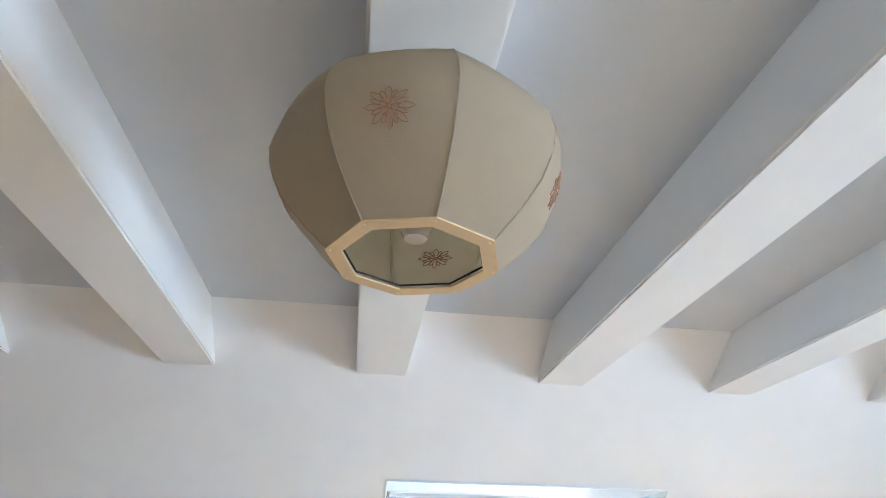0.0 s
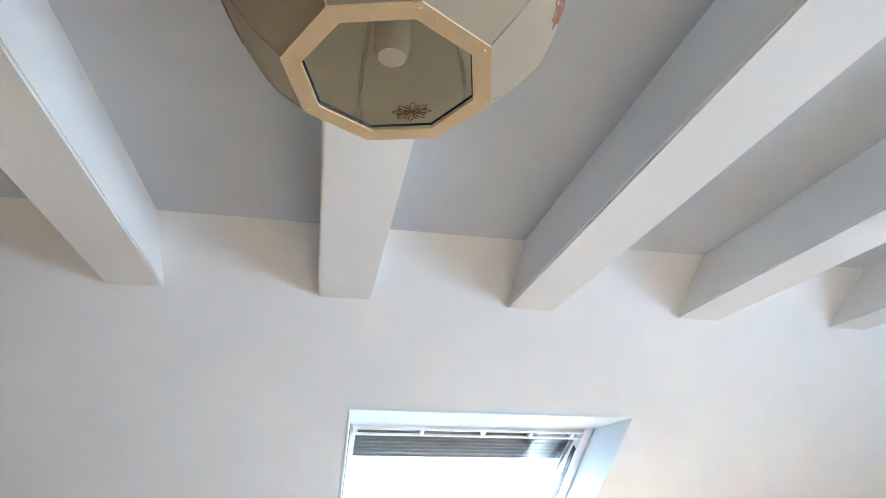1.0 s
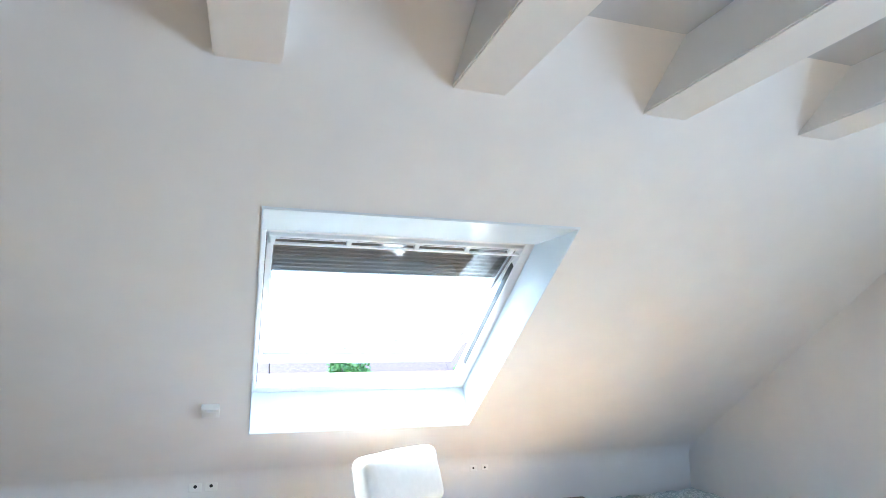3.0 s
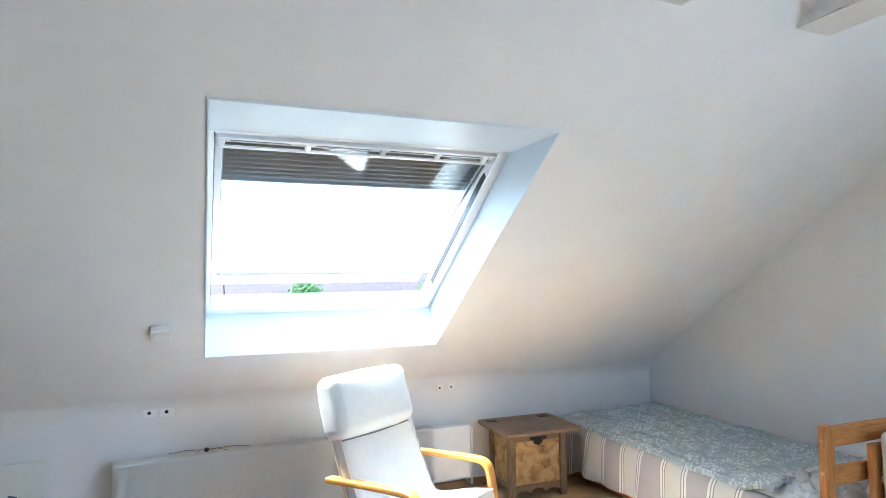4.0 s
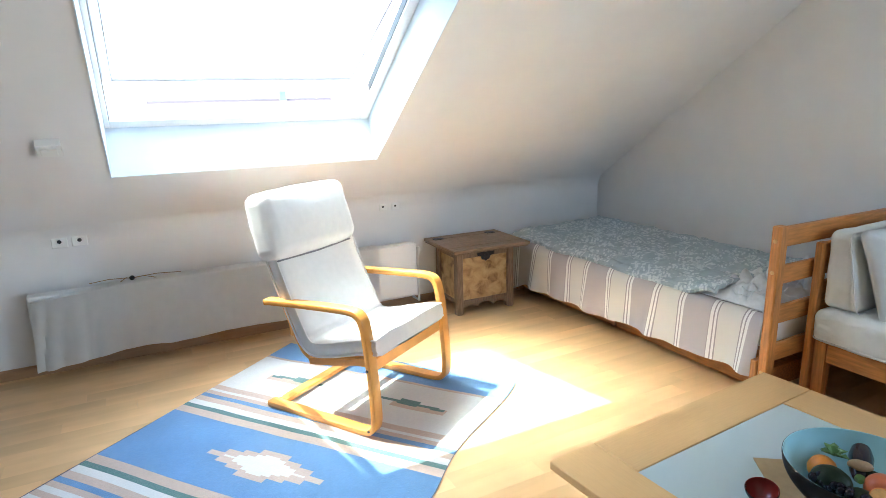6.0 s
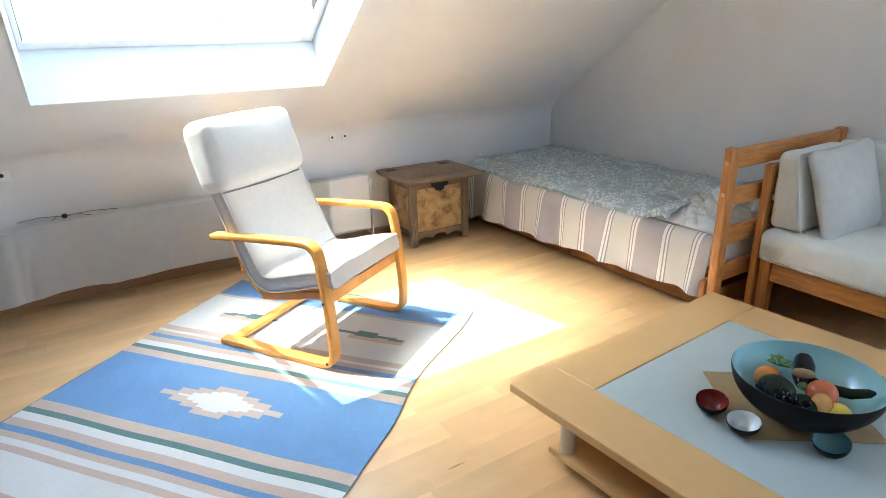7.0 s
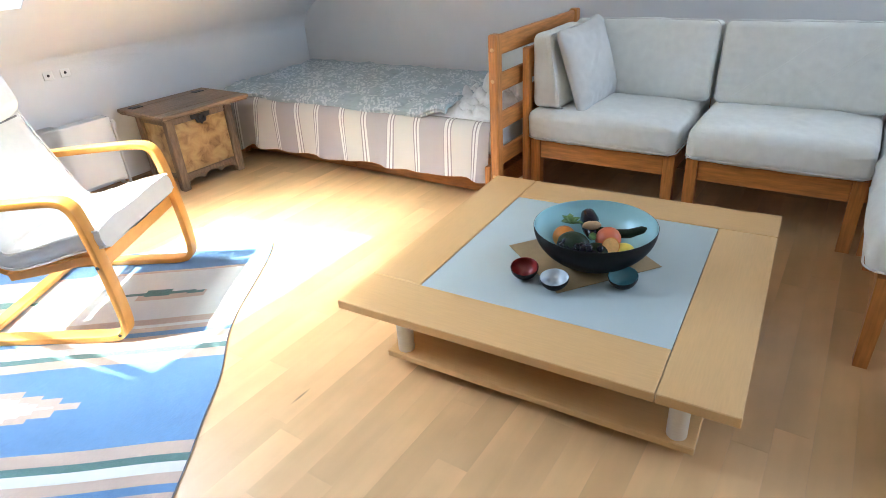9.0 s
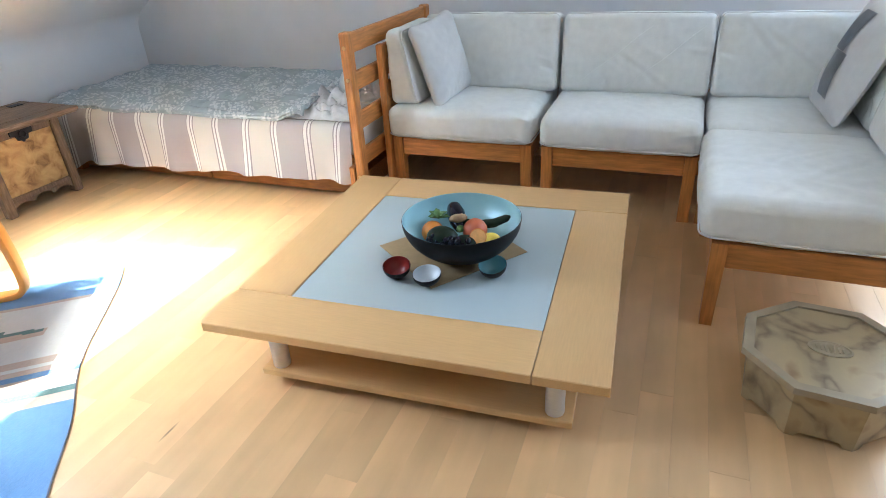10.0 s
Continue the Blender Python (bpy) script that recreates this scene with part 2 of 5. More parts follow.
def quilt_look(nt, vec):
    """Blue-grey cotton printed with sprays of pale leaflets."""
    def sum_of(op, a, b):
        k = nt.nodes.new("ShaderNodeMath")
        k.operation = op
        for i, v in enumerate((a, b)):
            if isinstance(v, float):
                k.inputs[i].default_value = v
            else:
                nt.links.new(v, k.inputs[i])
        return k.outputs[0]

    total = None
    for i, turn in enumerate((38, -35, 85)):
        moved = nt.nodes.new("ShaderNodeVectorMath")
        moved.operation, moved.inputs[1].default_value = "ADD", (3.1 * i, 1.7 * i, 0)
        nt.links.new(vec, moved.inputs[0])
        spray = sum_of("GREATER_THAN", noise_node(nt, moved.outputs[0], 10, 1), 0.53)
        one = sum_of("MULTIPLY", leaf_layer(nt, moved.outputs[0], turn, 0.044, 0.019), spray)
        total = one if total is None else sum_of("MAXIMUM", total, one)
    mottled = sum_of("MULTIPLY", noise_node(nt, vec, 24, 3), 0.4)
    fac = sum_of("ADD", sum_of("MULTIPLY", total, 0.5), mottled)
    return ramp_mix(nt, fac, [(0.05, (0.35, 0.42, 0.45)), (0.22, (0.42, 0.49, 0.52)), (0.48, (0.49, 0.55, 0.575)), (0.66, (0.60, 0.65, 0.665)), (0.85, (0.70, 0.73, 0.735))])


def burl_look(nt, vec):
    a = noise_node(nt, vec, 15, 4, 0.7)
    return ramp_mix(nt, a, [(0.3, (0.20, 0.105, 0.035)), (0.42, (0.40, 0.24, 0.09)), (0.55, (0.52, 0.34, 0.14)), (0.7, (0.60, 0.41, 0.19))])


def stone_look(nt, vec):
    """Tan onyx with thin dark veins."""
    a = noise_node(nt, vec, 3.4, 3, 0.5)
    d = nt.nodes.new("ShaderNodeMath")
    d.operation, d.inputs[1].default_value = "SUBTRACT", 0.5
    nt.links.new(a, d.inputs[0])
    ab = nt.nodes.new("ShaderNodeMath")
    ab.operation = "ABSOLUTE"
    nt.links.new(d.outputs[0], ab.inputs[0])
    fine = noise_node(nt, vec, 18, 5, 0.3)
    s = nt.nodes.new("ShaderNodeMath")
    s.operation, s.inputs[1].default_value = "MULTIPLY_ADD", 0.10
    nt.links.new(fine, s.inputs[0])
    nt.links.new(ab.outputs[0], s.inputs[2])
    return ramp_mix(nt, s.outputs[0], [(0.035, (0.17, 0.12, 0.065)), (0.055, (0.25, 0.185, 0.10)), (0.085, (0.38, 0.29, 0.155)), (0.17, (0.42, 0.315, 0.16)), (0.24, (0.24, 0.145, 0.06))])


STRIPE = patterned("striped_blanket", 0.92, stripes)
QUILT = patterned("leaf_quilt", 0.92, quilt_look, 0.5, 120)
SHEET = mat("pale_sheet", (0.74, 0.76, 0.76), 0.9, 0.08, 30, bump=0.3, fine=200, blotch=0.08)
BURL = patterned("burl_veneer", 0.45, burl_look, 0.15, 80)
STONE = patterned("onyx_stone", 0.5, stone_look, 0.25, 60)
STONE_RIM = mat("pale_stone", (0.37, 0.295, 0.18), 0.65, 0.12, 14, bump=0.2, blotch=0.1)

for m, gloss in ((BOWL_OUT, 0.2), (PURPLE, 0.3), (GREEN_DARK, 0.2)):
    m.node_tree.nodes["Principled BSDF"].inputs["Specular IOR Level"].default_value = gloss
for m in (LINEN, LINEN_WARM):
    # a few long creases in the covers, besides the weave
    nt = m.node_tree
    tc, vo = nt.nodes.new("ShaderNodeTexCoord"), nt.nodes.new("ShaderNodeTexVoronoi")
    wob, mixv = nt.nodes.new("ShaderNodeTexNoise"), nt.nodes.new("ShaderNodeVectorMath")
    wob.inputs["Scale"].default_value = 2.5
    mixv.operation, mixv.inputs[1].default_value = "MULTIPLY_ADD", (0.35, 0.35, 0.35)
    nt.links.new(tc.outputs["Object"], wob.inputs["Vector"])
    nt.links.new(wob.outputs["Color"], mixv.inputs[0])
    nt.links.new(tc.outputs["Object"], mixv.inputs[2])
    vo.feature, vo.inputs["Scale"].default_value = "DISTANCE_TO_EDGE", 3.6
    nt.links.new(mixv.outputs[0], vo.inputs["Vector"])
    rg = nt.nodes.new("ShaderNodeMapRange")
    rg.interpolation_type, rg.inputs["From Max"].default_value = "SMOOTHSTEP", 0.09
    nt.links.new(vo.outputs["Distance"], rg.inputs["Value"])
    kb = nt.nodes.new("ShaderNodeBump")
    kb.invert = True
    kb.inputs["Strength"].default_value, kb.inputs["Distance"].default_value = 0.10, 0.005
    bs = nt.nodes["Principled BSDF"]
    nt.links.new(bs.inputs["Normal"].links[0].from_socket, kb.inputs["Normal"])
    nt.links.new(rg.outputs[0], kb.inputs["Height"])
    nt.links.new(kb.outputs[0], bs.inputs["Normal"])

for m in (SHADE, SHADE_IN):
    # thin linen lets some light through
    nt = m.node_tree
    tl, mx = nt.nodes.new("ShaderNodeBsdfTranslucent"), nt.nodes.new("ShaderNodeMixShader")
    tl.inputs["Color"].default_value, mx.inputs[0].default_value = (0.86, 0.79, 0.64, 1), 0.46
    nt.links.new(nt.nodes["Principled BSDF"].outputs[0], mx.inputs[1])
    nt.links.new(tl.outputs[0], mx.inputs[2])
    nt.links.new(mx.outputs[0], nt.nodes["Material Output"].inputs["Surface"])

GLASS = bpy.data.materials.new("window_glass")
GLASS.use_nodes = True
gb = GLASS.node_tree.nodes["Principled BSDF"]
gb.inputs["Base Color"].default_value = (0.97, 0.99, 0.985, 1)
gb.inputs["Roughness"].default_value, gb.inputs["Transmission Weight"].default_value, gb.inputs["IOR"].default_value = 0.0, 1.0, 1.5

# ---- mesh helpers ----


def obj(name, bm, material, smooth=False):
    me = bpy.data.meshes.new(name)
    bmesh.ops.recalc_face_normals(bm, faces=bm.faces)
    if smooth:
        for f in bm.faces:
            f.smooth = True
    bm.to_mesh(me)
    bm.free()
    for m in material if isinstance(material, (list, tuple)) else [material]:
        me.materials.append(m)
    if smooth:
        me.set_sharp_from_angle(angle=radians(42))
    return new(name, me)


def part(name, bm, material, parent, label="", smooth=False):
    ob = obj(name, bm, material, smooth)
    ob.parent = parent
    if label:
        ob["label"] = label
    return ob


def thing(name, m, label, category, group="", kind=""):
    e = new(name)
    e.empty_display_size = 0.1
    e.matrix_world = m
    return tagged(e, label, category, group, kind)


def box(x0, x1, y0, y1, z0, z1, bevel=0.0, bm=None, seg=1):
    bm = bm or bmesh.new()
    made = bmesh.ops.create_cube(bm, size=1)["verts"]
    for v in made:
        v.co = Vector(((x0 + x1) / 2 + v.co.x * (x1 - x0), (y0 + y1) / 2 + v.co.y * (y1 - y0), (z0 + z1) / 2 + v.co.z * (z1 - z0)))
    if bevel:
        edges = list({e for v in made for e in v.link_edges})
        bmesh.ops.bevel(bm, geom=edges, offset=bevel, segments=seg, profile=0.5, affect="EDGES")
    return bm


def prism(poly, a0, a1, axis="x", bm=None):
    """A polygon in the plane across an axis, drawn out along it. x: (y, z); y: (x, z); z: (x, y)."""
    bm = bm or bmesh.new()

    def at(p, a):
        return {"x": (a, p[0], p[1]), "y": (p[0], a, p[1]), "z": (p[0], p[1], a)}[axis]

    lo, hi = [bm.verts.new(at(p, a0)) for p in poly], [bm.verts.new(at(p, a1)) for p in poly]
    bm.faces.new(lo), bm.faces.new(hi[::-1])
    for i in range(len(poly)):
        j = (i + 1) % len(poly)
        bm.faces.new((lo[i], lo[j], hi[j], hi[i]))
    return bm


def tube(points, r, seg=8, bm=None, closed=False):
    bm = bm or bmesh.new()
    pts = [Vector(p) for p in points]
    n, rings = len(pts), []
    for i, p in enumerate(pts):
        if closed:
            d = pts[(i + 1) % n] - pts[i - 1]
        else:
            d = pts[min(i + 1, n - 1)] - pts[max(i - 1, 0)]
        q = d.to_track_quat("Z", "Y").to_matrix()
        rr = r[i] if isinstance(r, (list, tuple)) else r
        rings.append([bm.verts.new(p + q @ Vector((rr * math.cos(a), rr * math.sin(a), 0))) for a in (2 * math.pi * k / seg for k in range(seg))])
    for i in range(n if closed else n - 1):
        a, b = rings[i], rings[(i + 1) % n]
        shift = min(range(seg), key=lambda s: (a[0].co - b[s].co).length) if closed and i == n - 1 else 0
        for k in range(seg):
            bm.faces.new((a[k], a[(k + 1) % seg], b[(k + 1 + shift) % seg], b[(k + shift) % seg]))
    if not closed:
        bm.faces.new(rings[0][::-1]), bm.faces.new(rings[-1])
    return bm


def lathe(profile, seg=40, bm=None, centre=(0, 0, 0)):
    bm = bm or bmesh.new()
    cx, cy, cz = centre
    rings = []
    for r, z in profile:
        if r < 1e-5:
            rings.append([bm.verts.new((cx, cy, cz + z))])
        else:
            rings.append([bm.verts.new((cx + r * math.cos(2 * math.pi * k / seg), cy + r * math.sin(2 * math.pi * k / seg), cz + z)) for k in range(seg)])
    for a, b in zip(rings, rings[1:]):
        for k in range(seg):
            j = (k + 1) % seg
            if len(a) == 1 and len(b) > 1:
                bm.faces.new((a[0], b[j], b[k]))
            elif len(b) == 1 and len(a) > 1:
                bm.faces.new((a[k], a[j], b[0]))
            elif len(a) > 1:
                bm.faces.new((a[k], a[j], b[j], b[k]))
    return bm


def smooth_path(points, steps=8):
    """Catmull-Rom through 2D points."""
    out, p = [], [points[0], *points, points[-1]]
    for i in range(1, len(p) - 2):
        for k in range(steps):
            t = k / steps
            out.append(tuple(0.5 * (2 * p[i][c] + (p[i + 1][c] - p[i - 1][c]) * t + (2 * p[i - 1][c] - 5 * p[i][c] + 4 * p[i + 1][c] - p[i + 2][c]) * t * t
                                    + (3 * p[i][c] - p[i - 1][c] - 3 * p[i + 1][c] + p[i + 2][c]) * t ** 3) for c in range(2)))
    out.append(tuple(points[-1]))
    return out


def bent(path, x0, x1, thick, r=0.004, across=2, bm=None, puff=0.0, wrinkle=0.0, seed=0):
    """A board or pad bent along a path in the (y, z) plane, from x0 to x1 wide, with rounded edges."""
    bm = bm or bmesh.new()
    w, rings, n = (x1 - x0) / 2, [], len(path)
    loop = []
    ks = (0, 0.5, 1)
    for k in ks:
        a = math.pi / 2 * k
        loop.append((w - r + r * math.sin(a), thick / 2 - r + r * math.cos(a)))
    right = loop + [(x, -y) for x, y in loop[::-1]]
    top = [(w - r - 2 * (w - r) * (i / across), thick / 2) for i in range(1, across)]
    low = [(-x, -y) for x, y in top]
    section = right + [p for p in low] + [(-x, y) for x, y in right[::-1]] + [(-p[0], p[1]) for p in top[::1]]
    for i in range(n):
        y, z = path[i]
        dy, dz = path[min(i + 1, n - 1)][0] - path[max(i - 1, 0)][0], path[min(i + 1, n - 1)][1] - path[max(i - 1, 0)][1]
        l = math.hypot(dy, dz) or 1
        ny, nz = -dz / l, dy / l
        ring = []
        for sx, st in section:
            s = i / (n - 1)
            b = 1 + puff * (1 - (sx / w) ** 2) * (1 if 0.02 < s < 0.98 else 0.4)
            o = st * b
            if wrinkle:
                o += wrinkle * (noise.noise(Vector((sx * 9 + seed, y * 9, z * 9))) + 0.4 * noise.noise(Vector((sx * 17 + seed, y * 40, z * 40))))
            ring.append(bm.verts.new(((x0 + x1) / 2 + sx, y + ny * o, z + nz * o)))
        rings.append(ring)
    m = len(section)
    for a, b in zip(rings, rings[1:]):
        for k in range(m):
            bm.faces.new((a[k], a[(k + 1) % m], b[(k + 1) % m], b[k]))
    bm.faces.new(rings[0][::-1]), bm.faces.new(rings[-1])
    return bm


def pad(sx, sy, sz, r=0.04, n=14, puff=(0, 0, 0.02), wrinkle=0.004, seed=0, freq=7.0, pinch=0.0, folds=()):
    """A stuffed cushion round the origin: rounded box, swollen faces, soft wrinkles.
    folds: ridges on one face: axis, side, place, degrees, half length, half width, height."""
    bm = bmesh.new()
    h = Vector((sx / 2, sy / 2, sz / 2))
    grids = [sorted({*(-1 + 2 * i / n for i in range(n + 1)), -1 + 0.5 * r / h[c], -1 + r / h[c], 1 - 0.5 * r / h[c], 1 - r / h[c]}) for c in range(3)]
    verts = {}

    def vert(p):
        key = tuple(round(c, 5) for c in p)
        if key in verts:
            return verts[key]
        full = Vector((p[0] * h.x, p[1] * h.y, p[2] * h.z))
        q = Vector([max(-(h[c] - r), min(h[c] - r, full[c])) for c in range(3)])
        d = full - q
        pos = q + (d.normalized() * r if d.length > 1e-9 else d)
        u = [pos[c] / h[c] for c in range(3)]
        for c in range(3):
            a, b = (c + 1) % 3, (c + 2) % 3
            pos[c] += puff[c] * u[c] * (1 - u[a] ** 2) * (1 - u[b] ** 2)
        if pinch:
            k = 1 - pinch * (1 - abs(u[0]) ** 2) * abs(u[1]) ** 2 - pinch * (1 - abs(u[1]) ** 2) * abs(u[0]) ** 2
            pos.x, pos.y = pos.x * k, pos.y * k
        w = noise.noise(pos * freq + Vector((seed * 3.1, 0, 0))) + 0.5 * noise.noise(pos * freq * 2.3 + Vector((0, seed * 1.7, 0)))
        pos += (d.normalized() if d.length > 1e-9 else Vector((0, 0, 1))) * wrinkle * w
        for c, side, fa, fb, deg, ln, wd, amp in folds:
            if u[c] * side < 0.8:
                continue
            da, db = pos[(c + 1) % 3] - fa, pos[(c + 2) % 3] - fb
            ca, sa = math.cos(radians(deg)), math.sin(radians(deg))
            along, off = da * ca + db * sa, -da * sa + db * ca
            if abs(along) < 1.6 * ln and abs(off) < 3 * wd:
                pos[c] += side * amp * math.exp(-(along / ln) ** 4 - (off / wd) ** 2)
        verts[key] = bm.verts.new(pos)
        return verts[key]

    for c in range(3):
        a, b = (c + 1) % 3, (c + 2) % 3
        for side in (-1, 1):
            for i in range(len(grids[a]) - 1):
                for j in range(len(grids[b]) - 1):
                    quad = []
                    for u, v in ((i, j), (i + 1, j), (i + 1, j + 1), (i, j + 1)):
                        p = [0, 0, 0]
                        p[c], p[a], p[b] = side, grids[a][u], grids[b][v]
                        quad.append(vert(p))
                    if len(set(quad)) == 4:
                        bm.faces.new(quad)
    return bm


def rim_loop(sx, sy, z, r=0.04, k=5):
    """Points round a rounded rectangle, for piping."""
    out = []
    for cx, cy, a0 in ((1, 1, 0), (-1, 1, 90), (-1, -1, 180), (1, -1, 270)):
        for i in range(k + 1):
            a = radians(a0 + 90 * i / k)
            out.append((cx * (sx / 2 - r) + r * math.cos(a), cy * (sy / 2 - r) + r * math.sin(a), z))
    return out


def ball(r, centre=(0, 0, 0), scale=(1, 1, 1), bm=None, bumpy=0.0, seed=0, seg=16):
    bm = bm or bmesh.new()
    for v in bmesh.ops.create_uvsphere(bm, u_segments=seg, v_segments=seg // 2 + 2, radius=r)["verts"]:
        k = 1 + bumpy * noise.noise(v.co * (2.2 / r) + Vector((seed, 0, 0)))
        v.co = Vector((v.co.x * scale[0] * k + centre[0], v.co.y * scale[1] * k + centre[1], v.co.z * scale[2] * k + centre[2]))
    return bm

# ---- the attic room ----
XL, XG, YK, YB = -9.0, 3.5, 5.2, -4.2       # left wall, gable wall, knee wall, rear knee wall
KZ, CZ = 0.787, 2.69                        # top of the knee wall, flat ceiling
GR = 0.705                                  # fall of the roof slope


def slope_z(y):
    return 2.15 - GR * (y - 3.267)


YC = 3.267 + (2.15 - CZ) / GR               # where slope and ceiling meet
NY, NZ = GR / math.hypot(1, GR), 1 / math.hypot(1, GR)     # outward normal of the slope


def out(y, z, d):
    return (y + NY * d, z + NZ * d)


W0, W1 = 0.0, 1.39                          # window reveal, side to side
RT, RB = (3.267, 2.15), (4.755, slope_z(4.755))      # reveal edges on the slope
FT, FB = (3.70, 2.151), (4.858, 1.334)      # inner edges of the window frame
ROOF = 0.38
ft_out, fb_out = out(*FT, 0.13), out(*FB, 0.13)
top_in, top_out = (YC - 0.1, slope_z(YC - 0.1)), out(YC - 0.1, slope_z(YC - 0.1), ROOF)
foot_in, foot_out = (YK, KZ), out(YK, KZ, ROOF)
bm = prism([top_in, foot_in, foot_out, top_out], XL - 0.2, W0)
prism([top_in, foot_in, foot_out, top_out], W1, XG + 0.2, bm=bm)
prism([top_in, RT, FT, ft_out, top_out], W0, W1, bm=bm)
prism([RB, foot_in, foot_out, fb_out, FB], W0, W1, bm=bm)
R = 0.16                                    # rounded hollow where slope and knee wall meet
ang = math.atan(GR)
tang = R * math.tan((math.pi / 2 - ang) / 2)
cy0, cz0 = YK - R, KZ - tang
cove = [(cy0 + R * math.cos(a), cz0 + R * math.sin(a)) for a in ((math.pi / 2 - ang) * i / 14 for i in range(15))]
prism(cove + [(YK + 0.002, KZ + 0.002)], XL, XG, bm=bm)
tagged(obj("wall_slope", bm, PAINT), "sloping white painted attic wall under the roof", "wall", kind="structure")
tagged(obj("wall_knee", box(XL, XG, YK, YK + 0.25, -0.1, KZ, 0), PAINT), "low white painted knee wall below the slope", "wall", kind="structure")
gable = [(YB - 0.2, -0.1), (YK + 0.2, -0.1), (YK + 0.2, KZ), (YC, CZ + 0.15), (-1.5, CZ + 0.15), (YB - 0.2, KZ)]
GY0, GY1, GZ0, GZ1 = -1.0, 0.40, 1.02, 2.02      # unseen side window in the gable behind the camera, assumed from light on beams
bm = prism([(YB - 0.2, -0.1), (GY0, -0.1), (GY0, CZ + 0.15), (-1.5, CZ + 0.15), (YB - 0.2, KZ)], XG, XG + 0.2)
prism([(GY1, -0.1), (YK + 0.2, -0.1), (YK + 0.2, KZ), (YC, CZ + 0.15), (GY1, CZ + 0.15)], XG, XG + 0.2, bm=bm)
prism([(GY0, -0.1), (GY1, -0.1), (GY1, GZ0), (GY0, GZ0)], XG, XG + 0.2, bm=bm)
prism([(GY0, GZ1), (GY1, GZ1), (GY1, CZ + 0.15), (GY0, CZ + 0.15)], XG, XG + 0.2, bm=bm)
tagged(obj("wall_gable", bm, PAINT), "white painted gable wall behind bed and sofa", "wall", kind="structure")
# unseen closing wall, set far off so less light bounces onto the beams
tagged(obj("wall_west", prism(gable, XL - 0.2, XL), PAINT), "unseen white painted wall added to close the attic", "wall", kind="structure")
tagged(obj("ceiling", box(XL, XG, -1.6, YC + 0.02, CZ, CZ + 0.12), CEIL), "flat white painted ceiling, greyed for the shade between the beams", "ceiling", kind="structure")
RX0, RX1 = 1.9, 3.3                          # unseen opening added in the opposite slope, behind the camera, for the rear lamp


def rear_at(f, d=0.0):
    y, z = -1.5 + (YB + 1.5) * f, CZ + (KZ - CZ) * f
    return (y - NY * d, z + NZ * d)


bm = prism([rear_at(-0.05), rear_at(1), rear_at(1, 0.3), rear_at(-0.05, 0.3)], XL, RX0)
prism([rear_at(-0.05), rear_at(1), rear_at(1, 0.3), rear_at(-0.05, 0.3)], RX1, XG, bm=bm)
prism([rear_at(-0.05), rear_at(0.18), rear_at(0.18, 0.3), rear_at(-0.05, 0.3)], RX0, RX1, bm=bm)
prism([rear_at(0.62), rear_at(1), rear_at(1, 0.3), rear_at(0.62, 0.3)], RX0, RX1, bm=bm)
tagged(obj("wall_slope_rear", bm, PAINT), "sloping white painted wall opposite the window", "wall", kind="structure")
tagged(obj("wall_knee_rear", box(XL, XG, YB - 0.2, YB, -0.1, KZ), PAINT), "low white painted knee wall", "wall", kind="structure")
floor = tagged(obj("floor", box(XL - 0.2, XG + 0.2, YB - 0.2, YK + 0.25, -0.2, -0.006), SUBFLOOR), "pale maple strip parquet floor with warm streaks", "floor", kind="structure")
skirt = tagged(obj("baseboard", prism([(YK, 0), (YK, 0.06), (YK - 0.006, 0.06), (YK - 0.014, 0.05), (YK - 0.014, 0)], XL, XG - 0.014), SKIRT), "light wooden skirting board along the knee wall", "skirting", kind="structure")
tagged(obj("baseboard", prism([(XG, 0), (XG, 0.06), (XG - 0.006, 0.06), (XG - 0.014, 0.05), (XG - 0.014, 0)], YB, YK, "y"), SKIRT), "light wooden skirting board along the gable wall", "skirting", kind="structure")

# beams let into the slope
BZ, BW = 2.50, 0.208


def beam(x):
    ye = 3.267 + (2.15 - BZ) / GR
    poly = [(-1.9, BZ), (ye + 0.02, BZ), (YC + 0.02, CZ + 0.003), (-1.9, CZ + 0.003)]
    b = prism(poly, x - BW / 2, x + BW / 2)
    long = [e for e in b.edges if abs(e.verts[0].co.z - BZ) < 1e-4 and abs(e.verts[1].co.z - BZ) < 1e-4 and abs(e.verts[0].co.x - e.verts[1].co.x) < 1e-4]
    bmesh.ops.bevel(b, geom=long, offset=0.006, segments=2, affect="EDGES")
    ob = obj("ceiling_beam", b, BEAM)
    return tagged(ob, "white painted wooden ceiling beam running into the slope", "beam", "ceiling beams", "structure")


for i in range(-11, 5):
    beam(-0.068 + 0.7755 * i)

# ---- roof window ----
win = thing("window_1", Matrix.Identity(4), "white top-hung roof window pushed open at its foot", "window", kind="structure")
# local frame of the window: u across, v down the slope, n outward
WM = Matrix(((1, 0, 0, W0), (0, NZ, NY, FT[0]), (0, -NY, NZ, FT[1]), (0, 0, 0, 1)))
LEN = (FB[0] - FT[0]) * NZ - (FB[1] - FT[1]) * NY
WID = W1 - W0


def wbox(name, u0, u1, v0, v1, n0, n1, material, parent, m=WM, bevel=0.003, label=""):
    b = box(u0, u1, v0, v1, n0, n1, bevel)
    b.transform(m)
    return part(name, b, material, parent, label)


